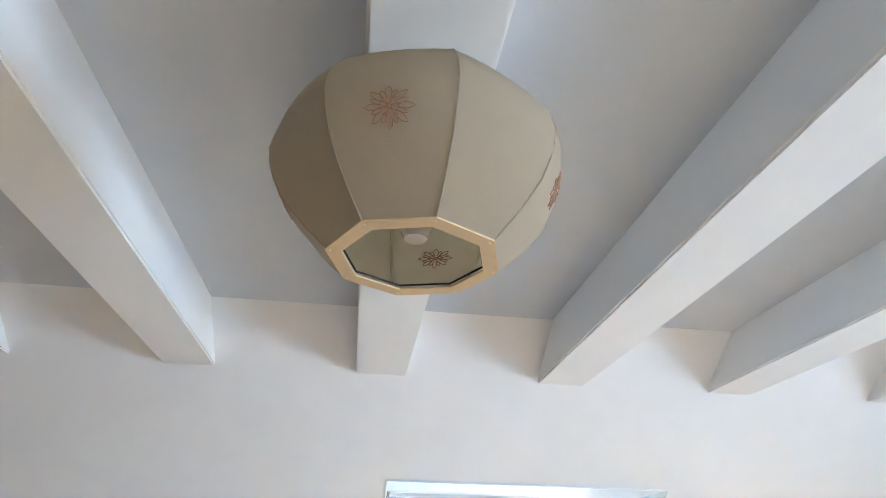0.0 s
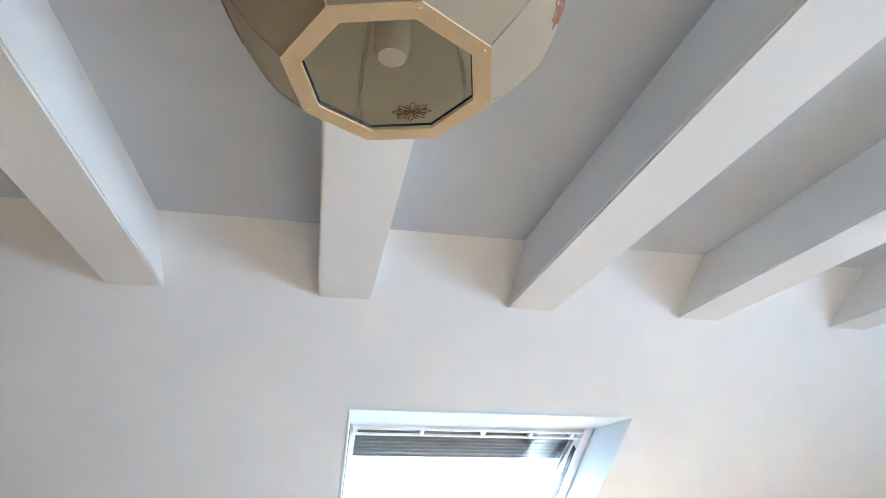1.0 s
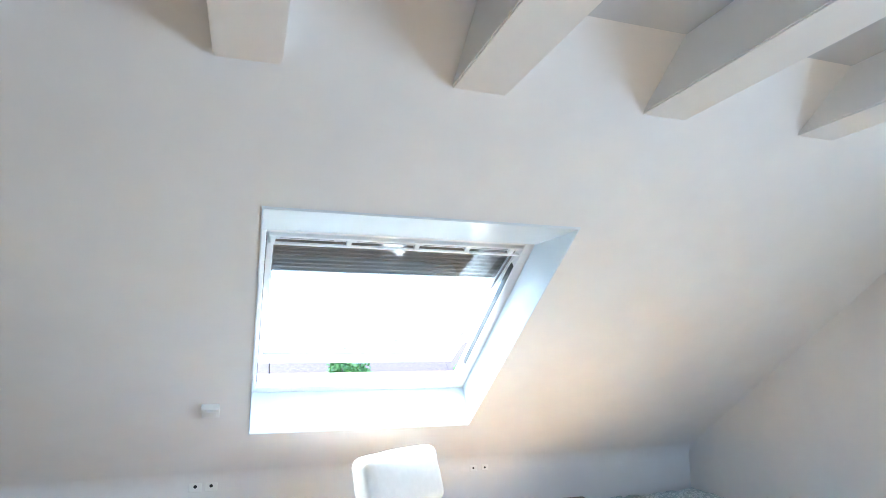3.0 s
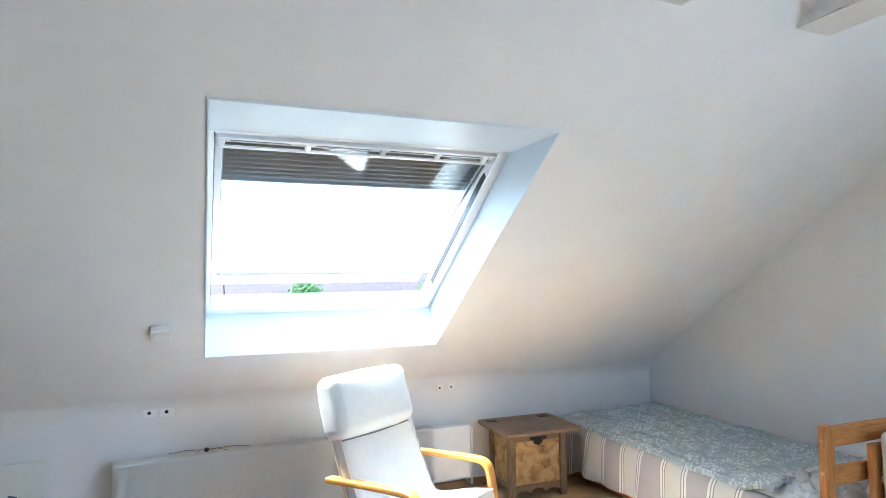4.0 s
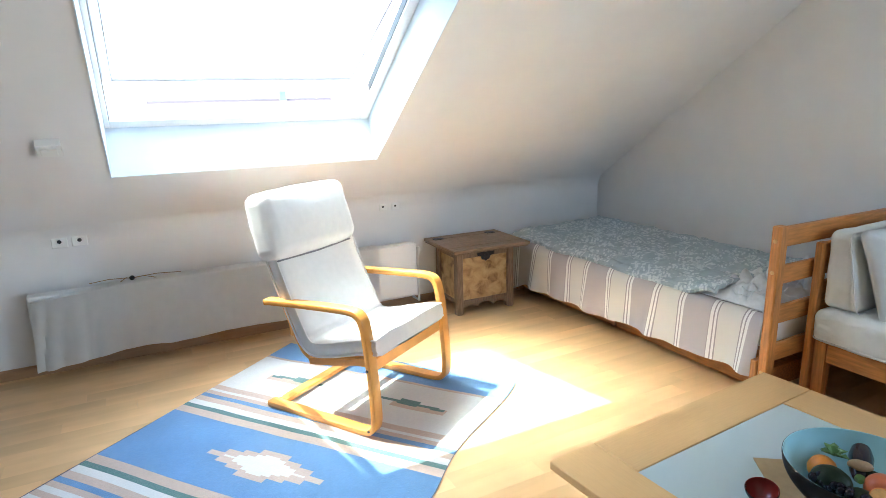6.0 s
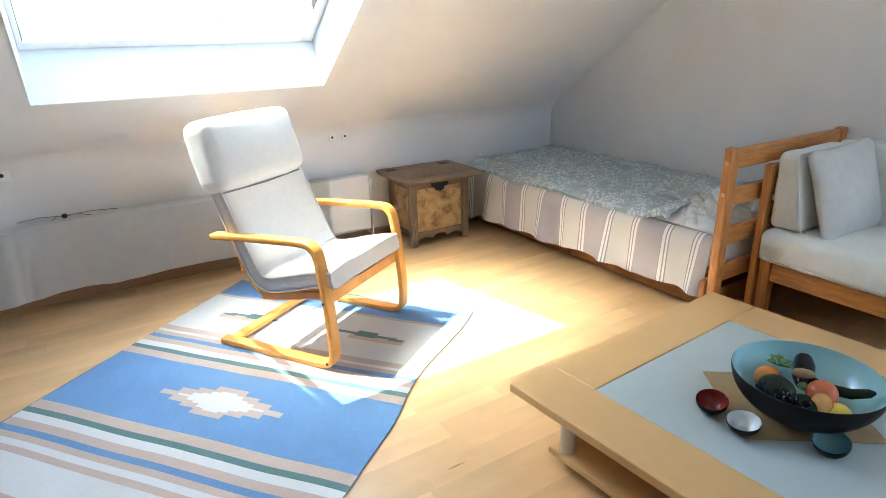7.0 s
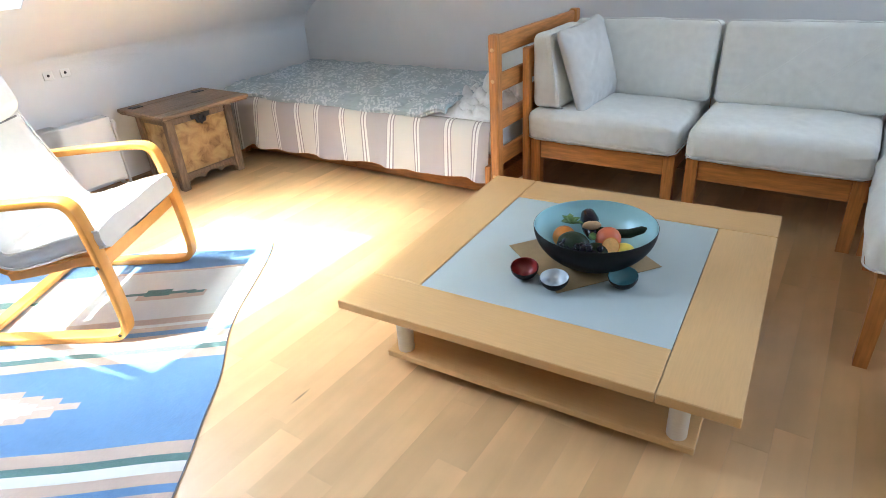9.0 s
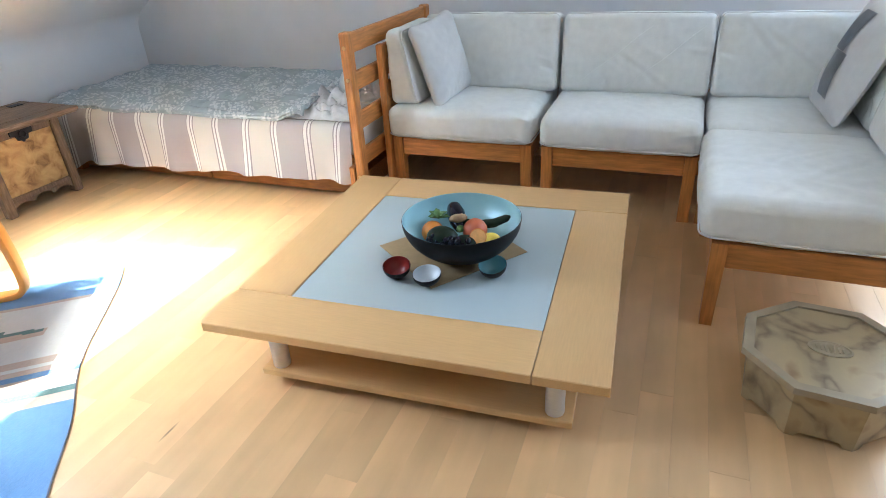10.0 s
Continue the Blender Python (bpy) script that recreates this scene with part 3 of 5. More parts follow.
e = 0.006
part("lining", prism([(RT[0] - 0.006, RT[1] - 0.001), (FT[0], FT[1] - 0.001), (FT[0], FT[1] - e - 0.004), (RT[0] - 0.0, RT[1] - e - 0.004)], W0, W1), LINING, win, "white lacquered window lining, tinted blue for the sky light")
part("lining", prism([RB, FB, (FB[0] - e, FB[1] + 0.002), (RB[0] - e - 0.002, RB[1] + 0.002)], W0, W1), LINING, win, "white lacquered window lining, tinted blue for the sky light")
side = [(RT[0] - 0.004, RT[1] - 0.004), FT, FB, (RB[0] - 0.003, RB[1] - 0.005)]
part("lining", prism(side, W0, W0 + e), LINING, win, "white lacquered window lining, tinted blue for the sky light")
part("lining", prism(side, W1 - e, W1), LINING, win, "white lacquered window lining, tinted blue for the sky light")
FW = 0.030
frame_thing = wbox("frame", e, FW, 0, LEN, 0, 0.10, SASH, win)
wbox("frame", WID - 0.060, WID - e, 0, LEN, 0, 0.10, SASH, win)
# dark strips along the gap between frame and sash
wbox("gasket", WID - 0.063, WID - 0.060, 0.20, 1.16, 0.010, 0.05, BLACK, win, WM, 0)
wbox("gasket", FW, FW + 0.004, 0.05, LEN - 0.06, 0.004, 0.03, SLAT, win, WM, 0)
wbox("frame", FW, WID - 0.060, 0, 0.03, 0, 0.10, SASH, win)
wbox("frame", FW, WID - 0.060, LEN - 0.055, LEN, 0, 0.10, SASH, win)
OPEN = 8.6
SM = WM @ Matrix.Translation((0, 0.03, 0.035)) @ Matrix.Rotation(radians(OPEN), 4, "X")
S0, S1, SL, SW = FW + 0.004, WID - FW - 0.004, 1.425, 0.032
for u0, u1, v0, v1 in ((S0, S0 + SW, 0, SL), (S1 - SW, S1, 0, SL), (S0 + SW, S1 - SW, 0, 0.065), (S0 + SW, S1 - SW, SL - 0.088, SL)):
    wbox("sash", u0, u1, v0, v1, -0.02, 0.04, SASH, win, SM)
gl = wbox("pane", S0 + SW - 0.008, S1 - SW + 0.008, 0.058, SL - 0.080, 0.012, 0.018, GLASS, win, SM, 0)
gl.visible_shadow = False
# dark seals round the pane
for u0, u1, v0, v1 in ((S0 + SW, S0 + SW + 0.005, 0.065, SL - 0.088), (S1 - SW - 0.005, S1 - SW, 0.065, SL - 0.088), (S0 + SW, S1 - SW, SL - 0.093, SL - 0.088)):
    wbox("seal", u0, u1, v0, v1, 0.0, 0.011, SLAT, win, SM, 0)
# ventilation bar; grey plates draw the dark of the gaps behind it
bar = wbox("ventilation_bar", S0 + 0.01, S1 - 0.03, 0.062, 0.076, -0.046, -0.034, SASH, win, SM, 0.002, "long white ventilation bar")
wbox("ventilation_bar", S0 + 0.01, S1 - 0.03, 0.004, 0.018, -0.046, -0.022, SASH, win, SM, 0.002)
for u in (0.004, 0.36, 0.70, 0.97, 1.215):
    wbox("bracket", S0 + 0.01 + u, S0 + 0.034 + u, 0.006, 0.066, -0.044, -0.02, SASH, win, SM, 0.002)
for u in (0.06, 0.42, 0.76, 1.02):
    wbox("slot", S0 + u, S0 + u + 0.25, 0.024, 0.050, -0.0235, -0.0205, SLAT, win, SM, 0)
# stays at the side
part("stay", tube([WM @ Vector((WID - FW - 0.004, LEN * 0.62, 0.06)), SM @ Vector((S1 - 0.006, SL * 0.86, 0.0))], 0.005), METAL, win, "thin steel stay arm")
part("catch", tube([SM @ Vector((WID / 2 - 0.05, SL - 0.02, -0.028)), SM @ Vector((WID / 2 + 0.05, SL - 0.02, -0.028))], 0.006), SASH, win)

# roller shutter outside, partly let down
shut = thing("roller_shutter", SM, "grey slatted roller shutter partly lowered outside the pane", "shutter")
SHUT = 0.440
k = 0
while k * 0.036 < SHUT:
    y0 = 0.0 + k * 0.036
    part("slat", prism([(y0, 0.075), (y0 + 0.012, 0.066), (y0 + 0.026, 0.066), (y0 + 0.0365, 0.075), (y0 + 0.0365, 0.082), (y0, 0.082)], S0, S1), SLAT, shut)
    k += 1
part("casing", box(S0 - 0.02, S1 + 0.02, -0.12, 0.002, 0.05, 0.16, 0.01), SLAT, shut)
for u in (S0 - 0.022, S1 + 0.002):
    part("guide_rail", box(u, u + 0.02, 0.002, SL, 0.045, 0.09, 0.002), SLAT, shut)

# ---- outside, far below the roof ----
tagged(obj("ground", box(-900, 900, 6.5, 1800, -8.2, -8.0), GRASS), "green ground far below the attic window", "ground", kind="structure")


def house(x, y, w, d, eave, ridge, name="house"):
    h = thing(name, pose(x, y, -8.0), "distant plastered house with a red-brown tiled roof", "house", "houses across the street")
    part("wall", box(-w / 2, w / 2, 0, d, 0, eave), RENDER_W, h)
    part("roof", prism([(-0.4, eave - 0.2), (d / 2, ridge), (d + 0.4, eave - 0.2), (d + 0.4, eave - 0.02), (d / 2, ridge + 0.22), (-0.4, eave - 0.02)], -w / 2 - 0.4, w / 2 + 0.4), ROOF_RED, h)
    n = max(2, int(w / 3.2))
    pitch = math.atan2(ridge - eave + 0.2, d / 2 + 0.4)
    for i in range(n):
        u = -w / 2 + w * (i + 0.5) / n
        for z in (eave - 1.8, eave - 4.6):
            part("window", box(u - 0.6, u + 0.6, -0.04, 0.02, z, z + 1.3, 0.02), PANE_DARK, h)
        if i % 3 == 1:
            rb = box(-0.55, 0.55, -0.6, 0.6, 0.0, 0.12, 0.02)
            rb.transform(Matrix.Translation((u, d * 0.25, eave + (ridge - eave) * 0.52)) @ Matrix.Rotation(pitch, 4, "X"))
            part("roof_window", rb, RENDER_W, h)
    part("chimney", box(w * 0.2, w * 0.2 + 0.7, d / 2 - 0.4, d / 2 + 0.4, ridge - 0.4, ridge + 1.1, 0.03), RENDER_W, h)
    return h


for x, y, w, d, ev, rd in ((-7, 62, 17.2, 10, 6.2, 9.9), (11.3, 62, 17.6, 10, 6.3, 10.2), (27.2, 62, 12.4, 10, 6.2, 9.9), (44.2, 62, 20, 10, 6.3, 10.3), (-26, 62, 19, 10, 6.2, 10.1), (65, 62, 20, 10, 6.3, 10.2)):
    house(x, y, w, d, ev, rd)


def tree(x, y, h, r, seed):
    rng = random.Random(seed)
    t = thing("tree", pose(x, y, -8.0), "leafy green tree between the distant houses", "tree", "trees across the street")
    bmt = tube([(0, 0, 0), (0.1, 0, h * 0.35), (0.0, 0.1, h * 0.8)], [0.3, 0.22, 0.08])
    for i in range(6):
        a = i * 1.05
        tube([(0.05, 0, h * (0.4 + 0.05 * i)), (math.cos(a) * r * 0.7, math.sin(a) * r * 0.7, h * (0.55 + 0.06 * i))], [0.1, 0.03], 6, bmt)
    part("trunk", bmt, BARK, t)
    verts, faces = [], []
    for i in range(2600):
        a, u, q = rng.uniform(0, 6.283), rng.uniform(-1, 1), rng.random() ** 0.4
        lump = 0.75 + 0.35 * noise.noise(Vector((math.cos(a) * 1.6 + seed, math.sin(a) * 1.6, u * 2)))
        c = Vector((math.cos(a) * math.sqrt(1 - u * u) * r * q * lump, math.sin(a) * math.sqrt(1 - u * u) * r * q * lump, h * 0.68 + u * h * 0.33 * q * lump))
        d1 = Vector((rng.gauss(0, 1), rng.gauss(0, 1), rng.gauss(0, 1))).normalized() * 0.17
        d2 = d1.orthogonal().normalized() * 0.12
        k = len(verts)
        verts += [c - d1, c + d2, c + d1, c - d2]
        faces.append((k, k + 1, k + 2, k + 3))
    me = bpy.data.meshes.new("crown")
    me.from_pydata(verts, [], faces)
    me.materials.append(LEAF)
    cr = new("crown", me)
    cr.parent = t


for x, y, h, r, s in ((7.2, 46, 10.2, 2.2, 1), (-1.2, 40, 9.6, 2.0, 2), (20.5, 56, 9.6, 2.0, 3), (36, 58, 10.2, 3.0, 4)):
    tree(x, y, h, r, s)

# ---- pendant lamp ----
lamp = thing("pendant_lamp", pose(-0.079, 1.018, 2.163, 0, 0, 30.0), "beige linen octagonal pendant shade printed with lotus flowers", "lamp")
PROF = [(0.116, 0.0), (0.155, 0.035), (0.186, 0.072), (0.204, 0.110), (0.209, 0.142), (0.202, 0.175), (0.180, 0.208), (0.150, 0.232), (0.115, 0.245)]


def octa(k, r):
    a = radians(22.5 + 45 * k)
    return Vector((r * math.cos(a), r * math.sin(a), 0))


def panel_point(k, s, f, inset=0.0):
    """On one of the eight panels: s across it, f up its curve. The panels bow out a little between the ribs."""
    i = min(int(f * (len(PROF) - 1)), len(PROF) - 2)
    q = f * (len(PROF) - 1) - i
    r = PROF[i][0] + (PROF[i + 1][0] - PROF[i][0]) * q - inset
    z = PROF[i][1] + (PROF[i + 1][1] - PROF[i][1]) * q
    p = octa(k, r).lerp(octa(k + 1, r), s)
    bow = 1 + 0.055 * (1 - (2 * s - 1) ** 2) * math.sin(math.pi * f)
    return Vector((p.x * bow, p.y * bow, z))


def lotus(k, f0, size, parent, inset):
    """Two rings of pointed petals drawn in line on a panel."""
    def at(x, y):
        return panel_point(k, 0.5 + x / 0.155, f0 + y / 0.36, inset)
    for n, r0, r1, half, turn in ((8, 0.36, 1.0, 0.30, 0.0), (8, 0.30, 0.80, 0.26, 22.5), (6, 0.05, 0.50, 0.22, 10)):
        for i in range(n):
            a = radians(360 * i / n + turn)
            pts = []
            for s in range(9):
                t = s / 8
                k2 = 1 - abs(2 * t - 1)
                rr = r0 + (r1 - r0) * k2
                aa = a + half * (1 if t > 0.5 else -1) * (1 - k2) ** 0.75 * (0.8 + 0.5 * k2)
                pts.append(at(size * rr * math.cos(aa), size * rr * math.sin(aa)))
            part("lotus_print", tube(pts, 0.0007, 4), LOTUS, parent)


for k in range(8):
    bmp = bmesh.new()
    grid = [[[bmp.verts.new(panel_point(k, s / 6, f / 16, i)) for s in range(7)] for f in range(17)] for i in (0.0, 0.0025)]
    for g, flip in ((grid[0], False), (grid[1], True)):
        for f in range(16):
            for s in range(6):
                q = (g[f][s], g[f][s + 1], g[f + 1][s + 1], g[f + 1][s])
                face = bmp.faces.new(q[::-1] if flip else q)
                face.material_index = 1 if flip else 0
    for a in (0, 16):
        for s in range(6):
            bmp.faces.new((grid[0][a][s], grid[0][a][s + 1], grid[1][a][s + 1], grid[1][a][s]))
    sh = part("shade_panel", bmp, [SHADE, SHADE_IN], lamp, smooth=True)
    part("rib", tube([panel_point(k, 0, f / 12) for f in range(13)], 0.0013, 6), SHADE, lamp)
    part("inner_rib", tube([panel_point(k, 0, f / 12, 0.006) for f in range(13)], 0.003, 6), SHADE_IN, lamp)
    o0, o1 = octa(k, 0.119), octa(k + 1, 0.119)
    i0, i1 = octa(k, 0.097), octa(k + 1, 0.097)
    rb = bmesh.new()
    lo = [rb.verts.new((p.x, p.y, -0.001)) for p in (o0, o1, i1, i0)]
    hi = [rb.verts.new((p.x, p.y, 0.0015)) for p in (o0, o1, i1, i0)]
    rb.faces.new(lo), rb.faces.new(hi[::-1])
    for i in range(4):
        j = (i + 1) % 4
        rb.faces.new((lo[i], lo[j], hi[j], hi[i]))
    part("ribbon_edge", rb, TRIM, lamp, "yellow ribbon edge")
    part("wire", tube([i0 + Vector((0, 0, 0.006)), i1 + Vector((0, 0, 0.006))], 0.0015, 5), BLACK, lamp)
for k in (0, 2, 4, 6):
    lotus(k, 0.34, 0.029, lamp, -0.0012 if k else 0.0035)
part("bulb", lathe([(0, 0.030), (0.016, 0.033), (0.021, 0.045), (0.021, 0.115), (0.020, 0.135), (0.016, 0.15), (0, 0.15)], 24), BULB, lamp, "cylindrical unlit bulb", True)
part("socket", lathe([(0, 0.14), (0.021, 0.14), (0.021, 0.21), (0.008, 0.225), (0, 0.225)], 24), PLASTIC, lamp, "", True)
part("cord", tube([(0, 0, 0.22), (0, 0, 0.338)], 0.004), PLASTIC, lamp)
part("spider", tube([(-0.115, 0, 0.243), (0, 0, 0.235), (0.115, 0, 0.243)], 0.002, 6), METAL, lamp)
part("ceiling_cup", lathe([(0, 0.30), (0.03, 0.302), (0.045, 0.32), (0.045, 0.337), (0, 0.337)], 28), PLASTIC, lamp, "", True)

# ---- switch, sockets ----


def on_slope(x, y):
    return Matrix.Translation((x, y, slope_z(y))) @ Matrix(((1, 0, 0, 0), (0, -NZ, -NY, 0), (0, NY, -NZ, 0), (0, 0, 0, 1)))


sw = thing("shutter_control", on_slope(-0.203, 4.495), "white plastic wall control mounted beside the roof window", "switch")
part("housing", box(-0.046, 0.046, -0.044, 0.044, 0, 0.036, 0.003), PLASTIC, sw)
part("rocker", box(-0.032, 0.032, -0.028, 0.028, 0.036, 0.041, 0.003), PLASTIC, sw)


def socket(x, gap, small):
    s = thing("wall_socket", pose(x, YK, 0.735, 90, 0, 0), "white double wall socket in the knee wall", "socket", "wall sockets")
    for i in (0, 1):
        u = (i - 0.5) * gap
        w = 0.026 if small else 0.038
        part("plate", box(u - w, u + w, -w * 0.9, w * 0.9, 0, 0.009, 0.003), PLASTIC, s)
        part("insert", lathe([(0, 0.0115), (w * 0.24, 0.0115), (w * 0.28, 0.009)], 20, centre=(u, 0, 0)), DARK, s)


socket(-0.255, 0.095, False)
socket(1.63, 0.09, True)

# ---- radiator and its cloth ----
rad = thing("radiator", pose(0.64, 5.1, 0), "long white flat-panel radiator on the knee wall", "radiator")
part("panel", box(-1.12, 1.12, -0.05, -0.036, 0.12, 0.485, 0.008, seg=3), PLASTIC, rad)
part("panel", box(-1.12, 1.12, 0.02, 0.034, 0.12, 0.485, 0.006), PLASTIC, rad)
for x in (-1.118, 1.110):
    part("side_cover", box(x, x + 0.008, -0.036, 0.02, 0.12, 0.485, 0.002), PLASTIC, rad)
part("grille", box(-1.11, 1.11, -0.034, 0.018, 0.477, 0.483), PLASTIC, rad)
part("valve", lathe([(0, 0), (0.018, 0), (0.02, 0.03), (0.014, 0.05), (0, 0.05)], 18, centre=(1.145, -0.01, 0.40)), PLASTIC, rad, "", True)
for x in (-0.8, 0.8):
    part("wall_bracket", box(x - 0.02, x + 0.02, 0.034, 0.098, 0.12, 0.42, 0.002), PLASTIC, rad)
part("pipe", tube([(1.145, -0.01, 0.40), (1.145, -0.01, 0.06), (1.145, 0.09, 0.06)], 0.009), PLASTIC, rad)

cl = bmesh.new()
NX, NV = 170, 40
rows = []
for j in range(NV + 1):
    row = []
    for i in range(NX + 1):
        s = i / NX
        x = -1.095 + 1.93 * s
        drop = j / NV
        left = max(0.0, 1 - s / 0.20)
        hem = 0.385 - 0.02 * s + 0.005 * math.sin(s * 21) + 0.007 * noise.noise(Vector((s * 17, 4, 0))) + 0.03 * left
        fold = (0.0015 * math.sin(s * 60) + 0.020 * noise.noise(Vector((s * 9, 1.3, drop * 1.2)))) * drop + left ** 0.7 * 0.030 * math.sin(s * 70 + 3.5 * noise.noise(Vector((s * 12, 0, 5))) + 1.5 * drop) * drop ** 0.8
        if drop < 0.16:
            y, z = 0.028 - 0.095 * drop / 0.16, 0.493 + 0.002 * noise.noise(Vector((s * 30, drop * 20, 0)))
        else:
            q = (drop - 0.16) / 0.84
            y, z = -0.067 - 0.003 * q - abs(fold) * 0.8, 0.493 - hem * q
        x -= 0.03 * left * drop
        row.append(cl.verts.new((x, y, z - 0.035 * left * (1 - drop))))
    rows.append(row)
for j in range(NV):
    for i in range(NX):
        cl.faces.new((rows[j][i], rows[j][i + 1], rows[j + 1][i + 1], rows[j + 1][i]))
bmesh.ops.solidify(cl, geom=cl.faces[:], thickness=0.003)
drape = obj("radiator_cloth", cl, CLOTH, True)
drape.matrix_world = pose(0.64, 5.1, 0)
tagged(drape, "long white cotton cloth draped over the radiator", "cloth")
gad = thing("dried_stem", pose(0.02, 5.075, 0.498), "small dark seed head with thin stalks lying on cloth", "ornament")
part("head", ball(0.013, (0, 0, 0.013), (1.1, 1, 1), bumpy=0.1), BLACK, gad)
for a, b2 in (((-0.01, 0, 0.014), (-0.21, 0.01, 0.010)), ((0.01, 0, 0.014), (0.25, -0.005, 0.012)), ((0, 0, 0.01), (0.12, -0.03, 0.004)), ((0, 0, 0.01), (-0.06, -0.02, 0.003))):
    part("stalk", tube([a, ((a[0] + b2[0]) / 2, b2[1] / 2, 0.02), b2], 0.0022, 5), NUT, gad)

# ---- canvas leaning on the knee wall ----
pic = thing("canvas_picture", pose(-1.085, 5.105, 0.0, -7, 0, 0), "white canvas with dark blue brush shapes leaning on wall", "picture")
part("canvas", box(-0.265, 0.265, -0.012, 0.012, 0.0, 0.53, 0.004), CANVAS, pic)
part("brush_shape", tube([(0.115, -0.014, 0.36), (0.10, -0.014, 0.30), (0.09, -0.014, 0.22), (0.12, -0.014, 0.12), (0.10, -0.014, 0.04)], [0.02, 0.035, 0.045, 0.04, 0.03]), INK, pic)
part("brush_ring", tube([(0.19 + 0.05 * math.cos(a), -0.014, 0.19 + 0.075 * math.sin(a)) for a in (0.35 * i for i in range(16))], 0.014, 6), INK, pic)
for name in pic.children:
    if name.name.startswith("brush"):
        for v in name.data.vertices:
            v.co.y = -0.012 - (0.003 if v.co.y < -0.014 else 0.0)

# ---- woven rug ----
RU, RV = Vector((-0.79, -0.613, 0)), Vector((-0.613, 0.79, 0))
RW, RL, RC = 1.44, 2.17, 0.022
rug_bm = bmesh.new()
STR = [(0.0, 0), (0.205, 2), (0.222, 1), (0.60, 2), (0.635, 1), (0.665, 2), (0.685, 0), (0.722, 2), (0.757, 1), (0.795, 3), (0.828, 2), (0.88, 0)]


def rug_tone(u, v):
    m = u if u <= 1.085 else RL - u
    tone = [i for s, i in STR if m >= s][-1]
    if 0.222 <= m < 0.60:
        w = abs(v - RW / 2)
        if (0.15 < w < 0.48 and 0.385 < m < 0.412) or (0.26 < w < 0.37 and 0.368 < m < 0.425) or (0.44 < w < 0.52 and 0.40 < m < 0.425):
            tone = 3
        elif 0.24 < w < 0.53 and 0.40 < m < 0.448:
            tone = 2
    if abs(u - 1.085) < 0.19:
        a, b = abs(u - 1.085), abs(v - RW / 2)
        step = int(b / 0.036) * 0.0125
        if a < 0.094 - step + (0.012 if int(b / 0.036) % 2 else 0):
            tone = 2
        if a < 0.062 - step * 1.15 + (0.010 if int(b / 0.036) % 2 else 0) and b < 0.20:
            tone = 1
    return tone


nu, nv = 217, 120
grid = [[None] * (nv + 1) for _ in range(nu + 1)]
for i in range(nu + 1):
    for j in range(nv + 1):
        u, v = RL * i / nu, RW * j / nv
        edge = 0.014 * noise.noise(Vector((u * 3.2, 0.0, 7))) + 0.035 * math.exp(-((u - 0.62) / 0.25) ** 2)
        vv = v + edge * (1 - v / RW)
        uu = u + 0.010 * noise.noise(Vector((v * 2.5, 3.0, u)))
        z = 0.006 + 0.0025 * noise.noise(Vector((u * 5, v * 5, 0))) + 0.001 * math.sin(u * 3)
        p = RU * uu + RV * (vv + RC)
        grid[i][j] = rug_bm.verts.new((p.x, p.y, z))
for i in range(nu):
    for j in range(nv):
        f = rug_bm.faces.new((grid[i][j], grid[i][j + 1], grid[i + 1][j + 1], grid[i + 1][j]))
        f.material_index = rug_tone(RL * (i + 0.5) / nu, RW * (j + 0.5) / nv)
rim = bmesh.ops.extrude_edge_only(rug_bm, edges=[q for q in rug_bm.edges if q.is_boundary])["geom"]
for q in rim:
    if isinstance(q, bmesh.types.BMVert):
        q.co.z = 0.0006
rug = thing("rug", pose(1.723, 3.752, 0), "flat-woven rug with blue bands, tan stripes and medallion", "rug")
part("weave", rug_bm, [RUG_BLUE, RUG_LIGHT, RUG_TAN, RUG_GREEN], rug, smooth=True)
for j, side_v in ((0, 0.0), (nv, RW)):
    pts = []
    for i in range(0, 109):
        u = RL * i / 108
        edge = (0.014 * noise.noise(Vector((u * 3.2, 0.0, 7))) + 0.035 * math.exp(-((u - 0.62) / 0.25) ** 2)) * (1 - side_v / RW)
        p = RU * u + RV * (side_v + edge + RC)
        pts.append((p.x, p.y, 0.0055))
    # tube closes the rug's edge; its dark colour draws the thin shadow there
    part("selvedge", tube(pts, 0.0018, 5), RUG_DARK, rug, "bound edge darkened for the rug's thin shadow")

# ---- bentwood armchair ----
ch = thing("armchair", pose(0.873, 3.619, 0.010, 0, 0, 32.2), "honey-coloured bentwood armchair with white cushion on rug", "armchair")
W = 0.66
side_path = smooth_path([(0.64, 0.014), (0.45, 0.012), (0.20, 0.012), (0.07, 0.014), (0.022, 0.030), (0.004, 0.075), (0.006, 0.20), (0.020, 0.37), (0.036, 0.490), (0.056, 0.540), (0.105, 0.560), (0.25, 0.556), (0.45, 0.545), (0.60, 0.534)], 7)
for x0 in (0.0, W - 0.056):
    part("arm_frame", bent(side_path, x0, x0 + 0.056, 0.026, 0.005), BIRCH, ch, smooth=True)
shell_path = smooth_path([(0.0, 0.372), (0.10, 0.345), (0.25, 0.298), (0.36, 0.270), (0.43, 0.283), (0.475, 0.345), (0.53, 0.47), (0.63, 0.73), (0.69, 0.92)], 7)
for x0 in (0.068, W - 0.068 - 0.032):
    part("seat_rail", bent(shell_path, x0, x0 + 0.032, 0.022, 0.004), BIRCH, ch, smooth=True)
part("front_rail", box(0.056, W - 0.056, 0.022, 0.044, 0.285, 0.345, 0.005), BIRCH, ch)
part("rear_rail", box(0.056, W - 0.056, 0.565, 0.625, 0.004, 0.026, 0.005), BIRCH, ch)
